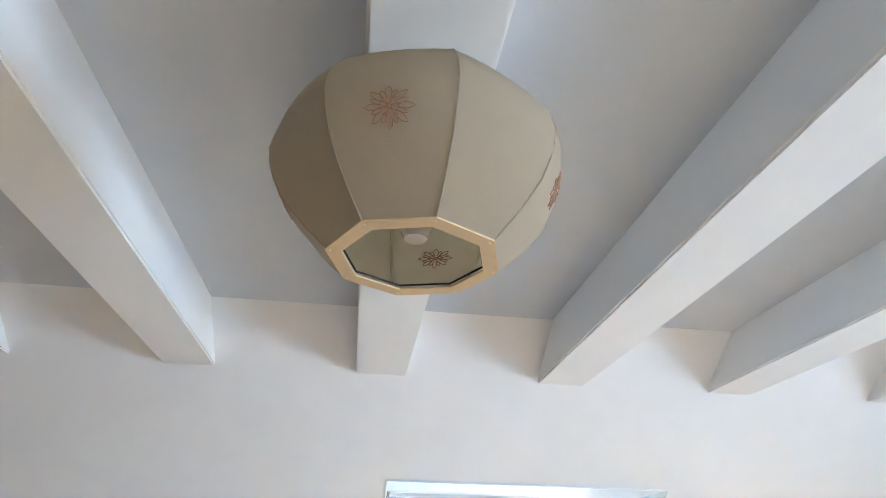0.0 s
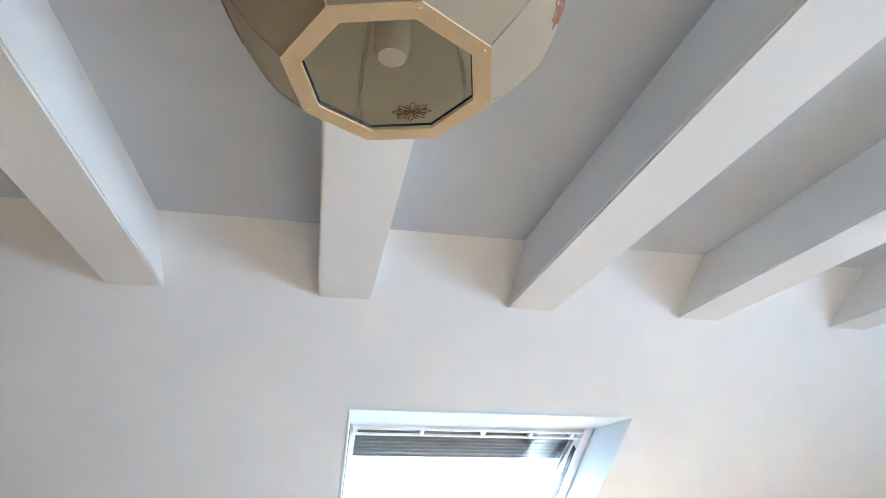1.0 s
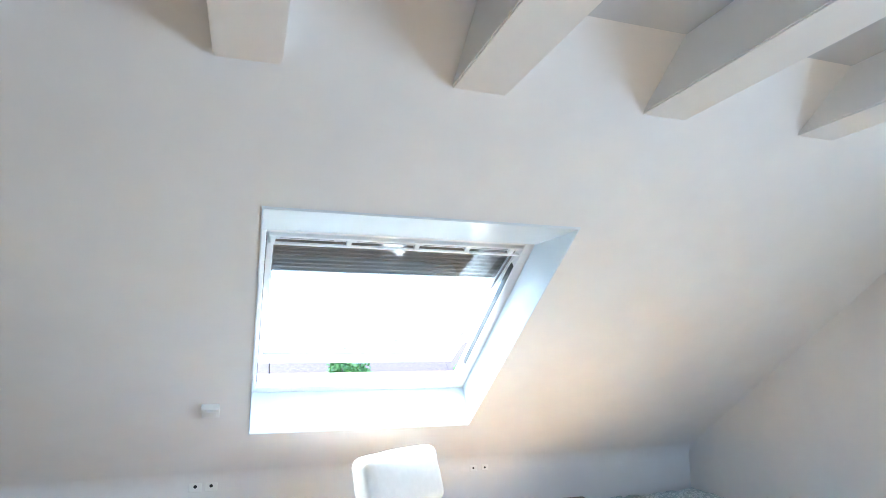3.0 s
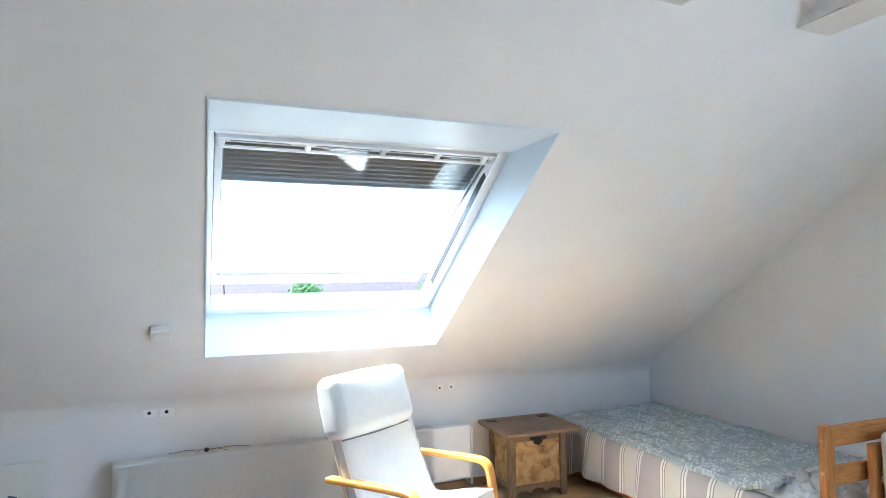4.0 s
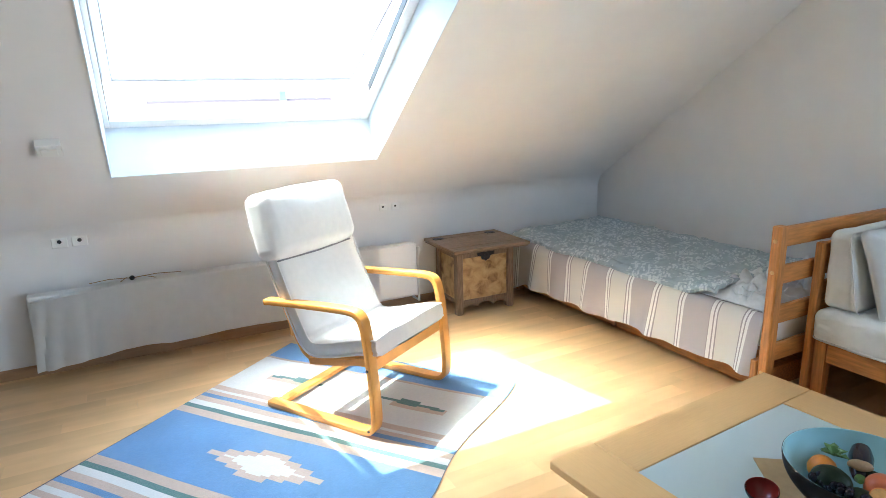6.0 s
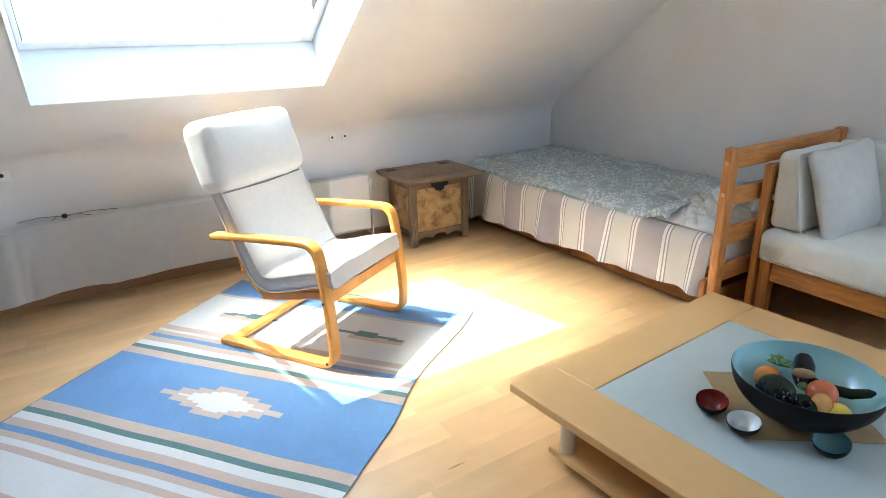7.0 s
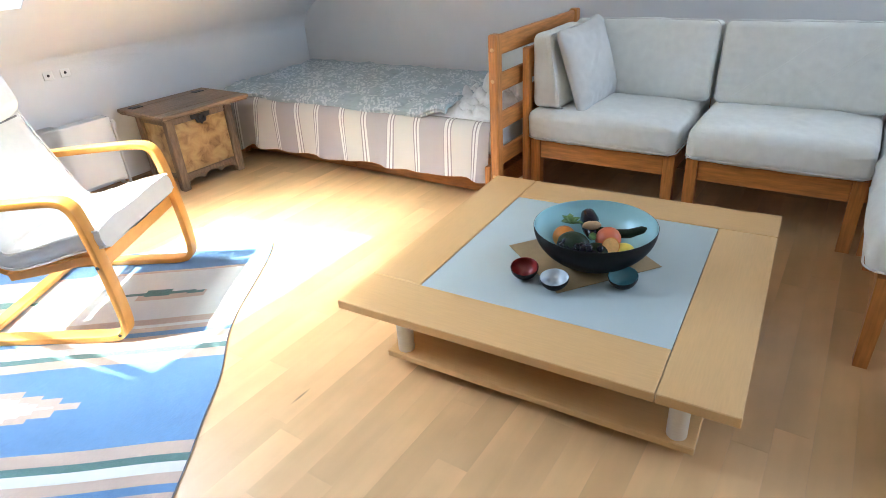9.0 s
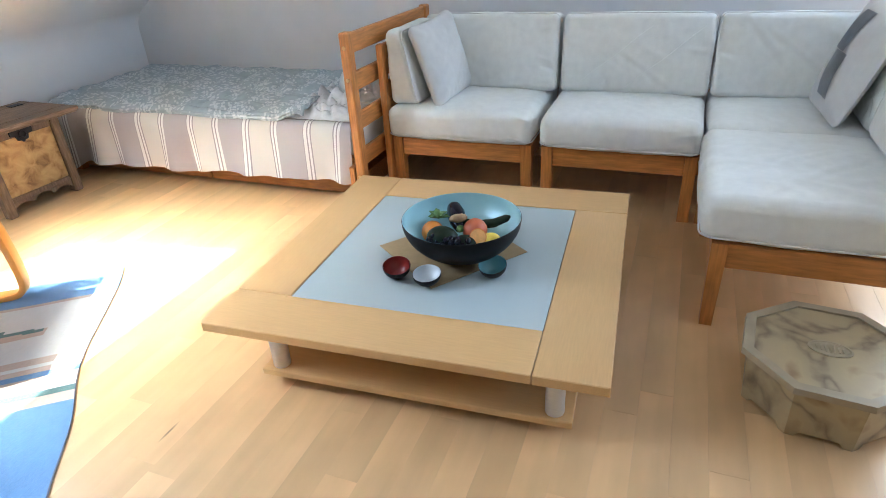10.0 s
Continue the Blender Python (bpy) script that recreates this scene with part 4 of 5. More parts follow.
part("back_rail", box(0.068, W - 0.068, 0.50, 0.522, 0.36, 0.42, 0.005), BIRCH, ch)
part("top_rail", box(0.068, W - 0.068, 0.672, 0.692, 0.84, 0.90, 0.005), BIRCH, ch)
for x0 in (0.0575, W - 0.0875):
    part("brace", bent([(0.03, 0.318), (0.12, 0.312), (0.25, 0.285), (0.40, 0.262)], x0, x0 + 0.03, 0.035, 0.004), BIRCH, ch)
for x in (-0.001, W + 0.001):
    for y, z in ((0.018, 0.315), (0.03, 0.03)):
        bb = lathe([(0, 0.002), (0.006, 0.002), (0.007, 0)], 12)
        bb.transform(Matrix.Translation((x, y, z)) @ Matrix.Rotation(radians(-90 if x < 0 else 90), 4, "Y"))
        part("bolt", bb, BLACK, ch)


def lifted(path, off):
    out2 = []
    n = len(path)
    for i, (y, z) in enumerate(path):
        dy, dz = path[min(i + 1, n - 1)][0] - path[max(i - 1, 0)][0], path[min(i + 1, n - 1)][1] - path[max(i - 1, 0)][1]
        l = math.hypot(dy, dz)
        out2.append((y - dz / l * off, z + dy / l * off))
    return out2


cpath = smooth_path([(-0.012, 0.412), (0.10, 0.392), (0.25, 0.352), (0.345, 0.338), (0.395, 0.365), (0.435, 0.440), (0.50, 0.585), (0.585, 0.80), (0.655, 1.005)], 9)
cush = part("cushion", bent(cpath, 0.030, W - 0.075, 0.076, 0.028, 12, puff=0.22, wrinkle=0.009, seed=3), CREAM, ch, "white cotton cushion", True)
for off, x in ((0.031, 0.034), (0.031, W - 0.079), (-0.031, 0.034), (-0.031, W - 0.079)):
    part("piping", tube([(x, y, z) for y, z in lifted(cpath, off)], 0.0045, 6), CREAM, ch)
hp = pad(0.57, 0.15, 0.305, 0.05, 12, (0.0, 0.028, 0.012), 0.007, 5)
hp.transform(Matrix.Translation((W / 2 - 0.045, 0.585, 0.878)) @ Matrix.Rotation(radians(-15), 4, "X"))
part("head_pillow", hp, CREAM, ch, "white padded head pillow", True)
# dark tube drawn where shade falls under the head pillow
part("seam", tube([(0.03, 0.512, 0.732), (W / 2 - 0.045, 0.503, 0.728), (0.54, 0.512, 0.732)], 0.004, 6), SLAT, ch, "dark tube for the shadow below the head pillow")

# ---- wooden chest ----
tr = thing("wooden_chest", pose(2.16, 4.95, 0, 0, 0, -1.5), "dark weathered wooden chest with burl panels and iron latch", "chest")
for x in (-0.225, 0.175):
    for y in (-0.165, 0.115):
        part("post", box(x, x + 0.05, y, y + 0.05, 0, 0.452, 0.006), OAK_DARK, tr)
for y0, y1 in ((-0.155, -0.125), (0.125, 0.155)):
    part("rail", box(-0.175, 0.175, y0, y1, 0.395, 0.452, 0.004), OAK_DARK, tr)
    part("rail", box(-0.175, 0.175, y0, y1, 0.072, 0.10, 0.004), OAK_DARK, tr)
for x0, x1 in ((-0.215, -0.185), (0.185, 0.215)):
    part("rail", box(x0, x1, -0.115, 0.115, 0.395, 0.452, 0.004), OAK_DARK, tr)
    part("rail", box(x0, x1, -0.115, 0.115, 0.072, 0.10, 0.004), OAK_DARK, tr)
part("front_panel", box(-0.175, 0.175, -0.148, -0.136, 0.10, 0.395, 0.003), BURL, tr, "mottled golden burl panel")
part("back_panel", box(-0.175, 0.175, 0.136, 0.148, 0.10, 0.395), OAK_DARK, tr)
for x in (-0.206, 0.194):
    part("side_panel", box(x, x + 0.012, -0.115, 0.115, 0.10, 0.395, 0.003), BURL, tr, "mottled golden burl panel")
apron = [(-0.175, 0.072), (-0.175, 0.035)] + [(-0.175 + 0.35 * i / 24, 0.040 + 0.018 * abs(math.sin(i / 24 * math.pi * 3)) + (0.012 if 9 <= i <= 15 else 0)) for i in range(1, 24)] + [(0.175, 0.035), (0.175, 0.072)]
part("apron", prism(apron[::-1], -0.150, -0.135, "y"), OAK_DARK, tr, "scalloped apron")
part("lid", box(-0.285, 0.285, -0.255, 0.205, 0.452, 0.462, 0.003), OAK_DARK, tr)
for i, (y0, y1) in enumerate(((-0.265, -0.175), (-0.174, 0.12), (0.121, 0.212))):
    part("lid_board", box(-0.293, 0.293, y0, y1, 0.462, 0.484, 0.005), OAK_LID, tr)
for x in (-0.22, 0.20):
    part("hinge", box(x - 0.035, x + 0.035, 0.10, 0.15, 0.484, 0.488, 0.001), BLACK, tr, "black iron hinge")
hasp = [(-0.062, 0.452), (-0.062, 0.405), (-0.035, 0.398), (-0.028, 0.375), (-0.01, 0.372), (0.0, 0.362), (0.01, 0.372), (0.028, 0.375), (0.035, 0.398), (0.062, 0.405), (0.062, 0.452)]
part("latch", prism(hasp, -0.166, -0.155, "y"), BLACK, tr, "black iron latch plate")
part("latch_loop", tube([(0.018 * math.cos(a), -0.170, 0.405 + 0.018 * math.sin(a)) for a in (0.524 * i for i in range(12))], 0.004, 6, closed=True), BLACK, tr)

# ---- bed ----
bed = thing("bed", pose(0, 0, 0), "pine single bed frame with ladder headboard in corner", "bed")
BX0, BX1, BY0, BY1 = 2.60, 3.47, 3.0, 5.12
for x in (2.500, 3.415):
    part("headboard_post", box(x, x + 0.055, 2.955, 3.0, 0, 0.865, 0.006), PINE_UP, bed)
part("headboard_rail", box(2.555, 3.415, 2.963, 2.992, 0.770, 0.858, 0.006), PINE_ACROSS, bed)
for z in (0.60, 0.415, 0.235):
    part("headboard_slat", box(2.555, 3.415, 2.966, 2.990, z, z + 0.085, 0.005), PINE_ACROSS, bed)
for z in (0.80, 0.66, 0.19, 0.145):
    pb = lathe([(0, 0.004), (0.008, 0.003), (0.010, 0)], 14)
    pb.transform(Matrix.Translation((2.500, 2.978, z)) @ Matrix.Rotation(radians(-90), 4, "Y"))
    part("peg", pb, BEECH, bed)
part("side_rail", box(2.585, 2.61, 3.0, BY1, 0.14, 0.25, 0.005), PINE, bed)
part("side_rail", box(3.455, 3.48, 3.0, BY1, 0.14, 0.25, 0.005), PINE, bed)
part("foot_rail", box(2.585, 3.48, BY1, BY1 + 0.025, 0.14, 0.30, 0.005), PINE_ACROSS, bed)
for x in (2.62, 3.42):
    part("foot_leg", box(x, x + 0.05, BY1 - 0.06, BY1 - 0.005, 0, 0.14, 0.004), PINE_UP, bed)
part("cleat", box(2.49, 2.585, 3.0, 3.03, 0.13, 0.24, 0.004), PINE_UP, bed)
part("mattress", box(2.60, 3.465, 3.02, BY1 - 0.01, 0.255, 0.415, 0.03, seg=3), LINEN, bed, smooth=True)
for i in range(2):
    y0 = 3.06 + i * 1.02
    dr = thing("storage_box", pose(2.675, y0, 0), "low pine storage box rolled under the bed", "storage box", "boxes under the bed")
    part("front", box(0, 0.02, 0.004, 1.01, 0.012, 0.135, 0.004), PINE, dr)
    part("bottom", box(0.02, 0.66, 0.02, 1.0, 0.02, 0.03), PINE, dr)
    for y in (0.01, 0.985):
        part("side", box(0.02, 0.66, y, y + 0.015, 0.015, 0.12), PINE, dr)
    part("back", box(0.66, 0.675, 0.01, 1.0, 0.015, 0.12), PINE, dr)
    for x, y in ((0.05, 0.05), (0.05, 0.96), (0.6, 0.05), (0.6, 0.96)):
        part("caster", box(x, x + 0.03, y, y + 0.02, 0.0, 0.016), DARK, dr)


def cloth_sheet(fn, nu2, nv2, thick, material, name, smooth=True):
    b3 = bmesh.new()
    g = [[b3.verts.new(fn(i / nu2, j / nv2)) for j in range(nv2 + 1)] for i in range(nu2 + 1)]
    for i in range(nu2):
        for j in range(nv2):
            b3.faces.new((g[i][j], g[i + 1][j], g[i + 1][j + 1], g[i][j + 1]))
    bmesh.ops.recalc_face_normals(b3, faces=b3.faces)
    bmesh.ops.solidify(b3, geom=b3.faces[:], thickness=thick)
    return obj(name, b3, material, smooth)


def spread_at(u, v):
    """u along the bed, v from the wall over the edge and down the side."""
    y = 3.035 + 2.06 * u
    n1 = noise.noise(Vector((u * 9, v * 2, 4)))
    if v < 0.62:
        q = v / 0.62
        return Vector((3.46 - 0.875 * q, y, 0.427 + 0.004 * n1))
    q = (v - 0.62) / 0.38
    wave = 0.021 * math.sin(u * 47 + 2 * noise.noise(Vector((u * 6, 0, 0)))) + 0.014 * math.sin(u * 23 + 1)
    drop = 0.335 - 0.05 * (1 - u) + 0.022 * noise.noise(Vector((u * 11, 9, 0))) + 0.06 * (u > 0.90) * (u - 0.9) * 10
    r = min(1.0, q * 6)
    return Vector((2.585 - 0.030 * math.sin(r * math.pi / 2) - (0.010 + wave) * q - 0.012 * q, y + 0.01 * q * n1, 0.427 - 0.03 * (1 - math.cos(r * math.pi / 2)) - (drop - 0.03) * q))


sp = cloth_sheet(spread_at, 170, 60, 0.004, STRIPE, "striped_blanket")
tagged(sp, "lilac, cream and white striped blanket hanging over bed side", "blanket")


def quilt_at(u, v):
    y = 3.30 + 1.80 * u
    x = 3.462 - (0.895 + 0.020 * noise.noise(Vector((u * 5, 0, 2)))) * v
    cells = abs(math.sin(u * 34 + 1.5 * noise.noise(Vector((u * 3, v * 3, 1))))) * abs(math.sin(v * 17 + 1.2 * noise.noise(Vector((u * 3, v * 3, 8)))))
    cells *= min(1.0, (1 - v) * 12)
    z = 0.450 + 0.022 * (1 - v) + 0.024 * cells ** 0.5 + 0.006 * noise.noise(Vector((u * 42, v * 21, 5))) + 0.012 * noise.noise(Vector((u * 8, v * 6, 3)))
    fall = max(0.0, (v - 0.955) / 0.045)
    lift = 0.035 * math.exp(-((u - 0.02) / 0.05) ** 2) * (0.3 + v)
    return Vector((x, y, z + lift - 0.026 * fall * fall))


qu = cloth_sheet(quilt_at, 200, 90, 0.012, QUILT, "quilt")
tagged(qu, "blue-grey quilt with pale leaf print spread over bed", "quilt")
part("binding", tube([quilt_at(i / 120, 0.995) + Vector((0, 0, 0.004)) for i in range(121)], 0.0075, 8), QUILT, qu, "rolled quilt edge", True)
part("binding", tube([quilt_at(0.003, j / 60) + Vector((0, 0, 0.004)) for j in range(61)], 0.0075, 8), QUILT, qu, "rolled quilt edge", True)


def sheet_at(u, v):
    x, y = 3.40 - 0.80 * u, 3.06 + 0.40 * v + 0.06 * noise.noise(Vector((u * 4, v * 3, 1)))
    bulge = max(0.0, 1 - abs(2 * v - 1) ** 3) * max(0.0, 1 - abs(2 * u - 1) ** 4)
    fold = abs(noise.noise(Vector((u * 6, v * 5, 6)))) + 0.5 * abs(noise.noise(Vector((u * 14, v * 11, 2))))
    return Vector((x, y, 0.437 + bulge * (0.035 + 0.15 * fold)))


bs = cloth_sheet(sheet_at, 80, 50, 0.004, SHEET, "bed_sheet")
tagged(bs, "crumpled pale grey-white sheet heaped at the headboard", "bed sheet")

# ---- seat modules of the corner sofa ----


def cushion_part(name, bmx, m, material, parent, label=""):
    bmx.transform(m)
    return part(name, bmx, material, parent, label, True)


def piped(parent, cushion, sx, sy, zs, m, r):
    for z in zs:
        b4 = tube(rim_loop(sx, sy, z, r), 0.0032, 6, closed=True)
        b4.transform(m)
        part("piping", b4, PIPING, cushion)


def puckers(c, side, ha, hb, seed, n=26):
    """Short folds pulled in from the seams of a cushion face, and a few long slack ones across it."""
    rng, out3 = random.Random(seed), []
    for i in range(n):
        if rng.random() < 0.5:
            fa, fb, deg = rng.choice((-1, 1)) * (ha - 0.045), rng.uniform(-0.9, 0.9) * hb, rng.uniform(-25, 25)
        else:
            fa, fb, deg = rng.uniform(-0.9, 0.9) * ha, rng.choice((-1, 1)) * (hb - 0.045), 90 + rng.uniform(-25, 25)
        out3.append((c, side, fa, fb, deg, rng.uniform(0.03, 0.07), 0.010, rng.uniform(-0.005, 0.005)))
    for i in range(3):
        deg = rng.choice((35, 42, 140, 150)) + rng.uniform(-8, 8)
        fa, fb = rng.uniform(-0.5, 0.5) * ha, rng.uniform(-0.4, 0.4) * hb
        out3.append((c, side, fa, fb, deg, rng.uniform(0.12, 0.24), 0.012, 0.0030))
        out3.append((c, side, fa + 0.016, fb - 0.012, deg, rng.uniform(0.12, 0.2), 0.011, -0.0022))
    for i in range(5):
        out3.append((c, side, rng.uniform(-0.7, 0.7) * ha, rng.uniform(-0.7, 0.7) * hb, rng.uniform(0, 180), rng.uniform(0.025, 0.06), 0.010, rng.uniform(0.002, 0.0045)))
    return out3


def sofa_module(m, w, label, seed):
    """Local: x to the back from the front rail, y across, z up."""
    # one seat module of the corner sofa, not a chair of its own
    s = thing("sofa_seat_module", m, label, "lounge chair", "corner sofa modules")
    for y in (0.0, w - 0.05):
        part("front_leg", prism([(0.006, 0), (0.046, 0), (0.052, 0.318), (0.0, 0.318)], y, y + 0.05, "y"), PINE_UP, s)
        part("back_leg", box(0.60, 0.65, y, y + 0.05, 0, 0.62, 0.005), PINE_UP, s)
        part("side_rail", box(0.05, 0.60, y + 0.012, y + 0.038, 0.225, 0.315, 0.004), PINE_ACROSS, s)
    part("front_rail", box(0.008, 0.036, 0.05, w - 0.05, 0.222, 0.316, 0.005), PINE, s)
    part("back_rail", box(0.61, 0.64, 0.05, w - 0.05, 0.52, 0.61, 0.005), PINE, s)
    part("back_rail", box(0.61, 0.64, 0.05, w - 0.05, 0.225, 0.315, 0.005), PINE, s)
    for i in range(5):
        x = 0.08 + i * 0.105
        part("slat", box(x, x + 0.06, 0.04, w - 0.04, 0.300, 0.314), PINE, s)
    sc = cushion_part("seat_cushion", pad(0.67, w + 0.010, 0.155, 0.042, 44, (0.014, 0.004, 0.018), 0.004, seed, 8.0, folds=puckers(2, 1, 0.335, w / 2, seed) + puckers(0, -1, w / 2, 0.07, seed + 40, 10)[:10]), Matrix.Translation((0.295, w / 2, 0.398)), LINEN, s, "grey-white linen seat cushion")
    piped(s, sc, 0.676, w + 0.014, (-0.058,), Matrix.Translation((0.295, w / 2, 0.398)), 0.05)
    return s


def back_cushion(m, w, seed, h=0.365):
    b5 = thing("back_cushion", m, "grey-white linen back cushion with piped edges on sofa", "cushion", "sofa back cushions")
    bm5 = pad(0.15, w, h, 0.026, 44, (0.016, 0.004, 0.006), 0.004, seed, 9.0, folds=puckers(0, -1, w / 2, h / 2, seed))
    bm5.transform(Matrix.Translation((0, 0, h / 2)))
    part("cover", bm5, LINEN, b5, "", True)
    for x in (-0.058, 0.058):
        lp = tube([(x, p[0], p[1] + h / 2) for p in ((q[0], q[1]) for q in rim_loop(w + 0.002, h + 0.002, 0, 0.032))], 0.0036, 6, closed=True)
        part("piping", lp, PIPING, b5)
    return b5


SX = 2.765
end_module = sofa_module(pose(SX, 2.19, 0), 0.72, "pine sofa module with linen seat beside the bed", 1)
sofa_module(pose(SX, 1.455, 0), 0.685, "pine sofa module with linen seat before the wall", 2)
sofa_module(pose(SX, 0.745, 0), 0.685, "pine corner sofa module with linen seat", 3)
# the module that closes the corner faces along the room
sofa_module(pose(1.985, 1.41, 0, 0, 0, -90) @ Matrix.Translation((0, -0.012, 0)), 0.725, "pine sofa module with linen seat beside the stone stool", 4)
for y, w, s in ((2.505, 0.70, 11), (1.786, 0.685, 12), (1.085, 0.69, 13)):
    bc = back_cushion(pose(3.205, y, 0.478, 0, 7, 0), w, s)
    if s == 12:
        # two pressed creases run slantwise over this cover
        for y0, z0, y1, z1 in ((-0.30, 0.31, 0.03, 0.03), (-0.07, 0.31, 0.26, 0.04)):
            line = []
            for i in range(15):
                cy, cz = y0 + (y1 - y0) * i / 14, z0 + (z1 - z0) * i / 14
                ua, ub = cy / (w / 2), (cz - 0.1825) / 0.1825
                line.append((-0.0765 - 0.016 * (1 - ua * ua) * (1 - ub * ub), cy + 0.004 * math.sin(i * 0.7), cz))
            part("crease", tube(line, 0.0026, 6), LINEN, bc, "", True)
back_cushion(pose(2.36, 0.82, 0.478, 0, 7, -90), 0.68, 14)
# assumed cushion hidden behind the patch pillow, added to block side light
back_cushion(pose(2.912, 0.82, 0.478, 0, 7, -90), 0.40, 15)
# arm of the end module
part("arm_post", box(-0.02, 0.025, 0.726, 0.760, 0, 0.772, 0.005), PINE_UP, end_module)
part("arm_post", box(0.58, 0.625, 0.726, 0.760, 0, 0.772, 0.005), PINE_UP, end_module)
for z in (0.70, 0.52, 0.24):
    part("arm_slat", box(0.025, 0.58, 0.732, 0.754, z, z + 0.07, 0.004), PINE_ACROSS, end_module)
ac = thing("arm_cushion", pose(3.00, 2.835, 0.482, 0, 0, 0), "beige linen bolster cushion standing against the sofa arm", "cushion")
bm6 = pad(0.47, 0.14, 0.345, 0.03, 12, (0.004, 0.010, 0.006), 0.006, 21)
for v in bm6.verts:
    v.co.y = 0.07 - (0.07 - v.co.y) * (1.1 - 0.5 * (v.co.z + 0.172) / 0.344)
bm6.transform(Matrix.Translation((0, 0, 0.172)))
part("cover", bm6, LINEN, ac, "", True)
lp = tube([(p[0], 0.066 - 0.132 * (1.1 - 0.5 * (p[1] + 0.172) / 0.344), p[1] + 0.172) for p in rim_loop(0.47, 0.345, 0, 0.035)], 0.0035, 6, closed=True)
part("piping", lp, PIPING, ac)
tp = thing("throw_pillow", pose(2.985, 2.655, 0.478, 0, 0, -6), "plain beige-grey linen throw pillow leaning on cushion", "pillow")
bm6 = pad(0.42, 0.10, 0.42, 0.045, 36, (0.0, 0.022, 0.0), 0.006, 25, 6.0, folds=puckers(1, -1, 0.21, 0.21, 31, 34))
for v in bm6.verts:
    k = 1 - 0.55 * max(abs(v.co.x), abs(v.co.z)) ** 3 / 0.215 ** 3
    v.co.y *= max(0.18, k)
    k = 1 + 0.09 * (abs(v.co.x) * abs(v.co.z) / 0.0441) ** 2
    v.co.x, v.co.z = v.co.x * k, v.co.z * k
bm6.transform(Matrix.Translation((0, 0.045, 0.185)) @ Matrix.Diagonal((0.97, 1, 0.92, 1)) @ Matrix.Rotation(radians(-16), 4, "X") @ Matrix.Rotation(radians(-4), 4, "Y"))
part("cover", bm6, LINEN_WARM, tp, "", True)
gp = thing("patch_pillow", pose(2.90, 0.965, 0.482, 0, 0, 4), "white pillow with grey velvet patches leaning in the corner", "pillow")
GPM = Matrix.Translation((0.02, -0.035, 0.225)) @ Matrix.Rotation(radians(20), 4, "X")
bm6 = pad(0.45, 0.09, 0.46, 0.04, 20, (0.0, 0.022, 0.0), 0.005, 27, 5.0)
for v in bm6.verts:
    v.co.y *= max(0.15, 1 - 0.8 * max(abs(v.co.x), abs(v.co.z)) ** 3 / 0.225 ** 3)
bm6.transform(GPM)
part("cover", bm6, CREAM, gp, "", True)


def face_y(x, z):
    """Front surface of the patch pillow."""
    u, w = x / 0.225, z / 0.23
    return (0.045 + 0.022 * (1 - u * u) * (1 - w * w)) * max(0.15, 1 - 0.8 * max(abs(x), abs(z)) ** 3 / 0.225 ** 3) + 0.004


for x0, x1, z0, z1 in ((-0.02, 0.11, 0.012, 0.17), (-0.07, 0.06, -0.165, 0.010)):
    b7 = bmesh.new()
    g = [[b7.verts.new((x0 + (x1 - x0) * i / 8, face_y(x0 + (x1 - x0) * i / 8, z0 + (z1 - z0) * j / 8), z0 + (z1 - z0) * j / 8)) for j in range(9)] for i in range(9)]
    for i in range(8):
        for j in range(8):
            b7.faces.new((g[i][j], g[i + 1][j], g[i + 1][j + 1], g[i][j + 1]))
    bmesh.ops.solidify(b7, geom=b7.faces[:], thickness=0.003)
    b7.transform(GPM)
    part("patch", b7, GREY_PATCH, gp, "grey velvet patch", True)

# ---- low coffee table ----
tb = thing("coffee_table", pose(1.863, 2.28, 0, 0, 0, 3.4), "low square beech coffee table with frosted glass centre", "coffee table")
H, G, TZ = 0.61, 0.41, 0.232
gap = 0.0012
for x0, x1, y0, y1, mt in ((-H, -G - gap, -G + gap, H, BEECH), (-H, G - gap, -H, -G - gap, BEECH_ACROSS), (G + gap, H, -H, G - gap, BEECH), (-G + gap, H, G + gap, H, BEECH_ACROSS)):
    part("top_board", box(x0, x1, y0, y1, TZ - 0.032, TZ, 0.0025), mt, tb)
part("glass_plate", box(-G + 0.001, G - 0.001, -G + 0.001, G - 0.001, TZ - 0.012, TZ - 0.003, 0.001), FROST, tb, "pale frosted glass plate")
part("under_frame", box(-G - 0.03, G + 0.03, -G - 0.03, G + 0.03, TZ - 0.046, TZ - 0.033), BEECH, tb)
part("shelf", box(-0.585, 0.585, -0.52, 0.445, 0.042, 0.066, 0.003), BEECH, tb)
for x in (-0.548, 0.548):
    for y in (-0.468, 0.392):
        part("leg", lathe([(0, 0.066), (0.026, 0.066), (0.027, 0.069), (0.027, 0.197), (0.026, 0.2), (0, 0.2)], 28, centre=(x, y, 0)), METAL, tb, "pale metal tube leg", True)
        part("caster", lathe([(0, 0), (0.022, 0.0), (0.024, 0.01), (0.024, 0.038), (0, 0.042)], 18, centre=(x * 0.9, y * 0.9, 0)), BLACK, tb)

# ---- bowls and fruit ----
mt = thing("table_mat", pose(1.862, 2.262, TZ, 0, 0, 53), "thin bronze paper mat under the big bowl", "table mat")
part("sheet", box(-0.182, 0.185, -0.198, 0.200, 0.0, 0.002), MAT_GOLD, mt)


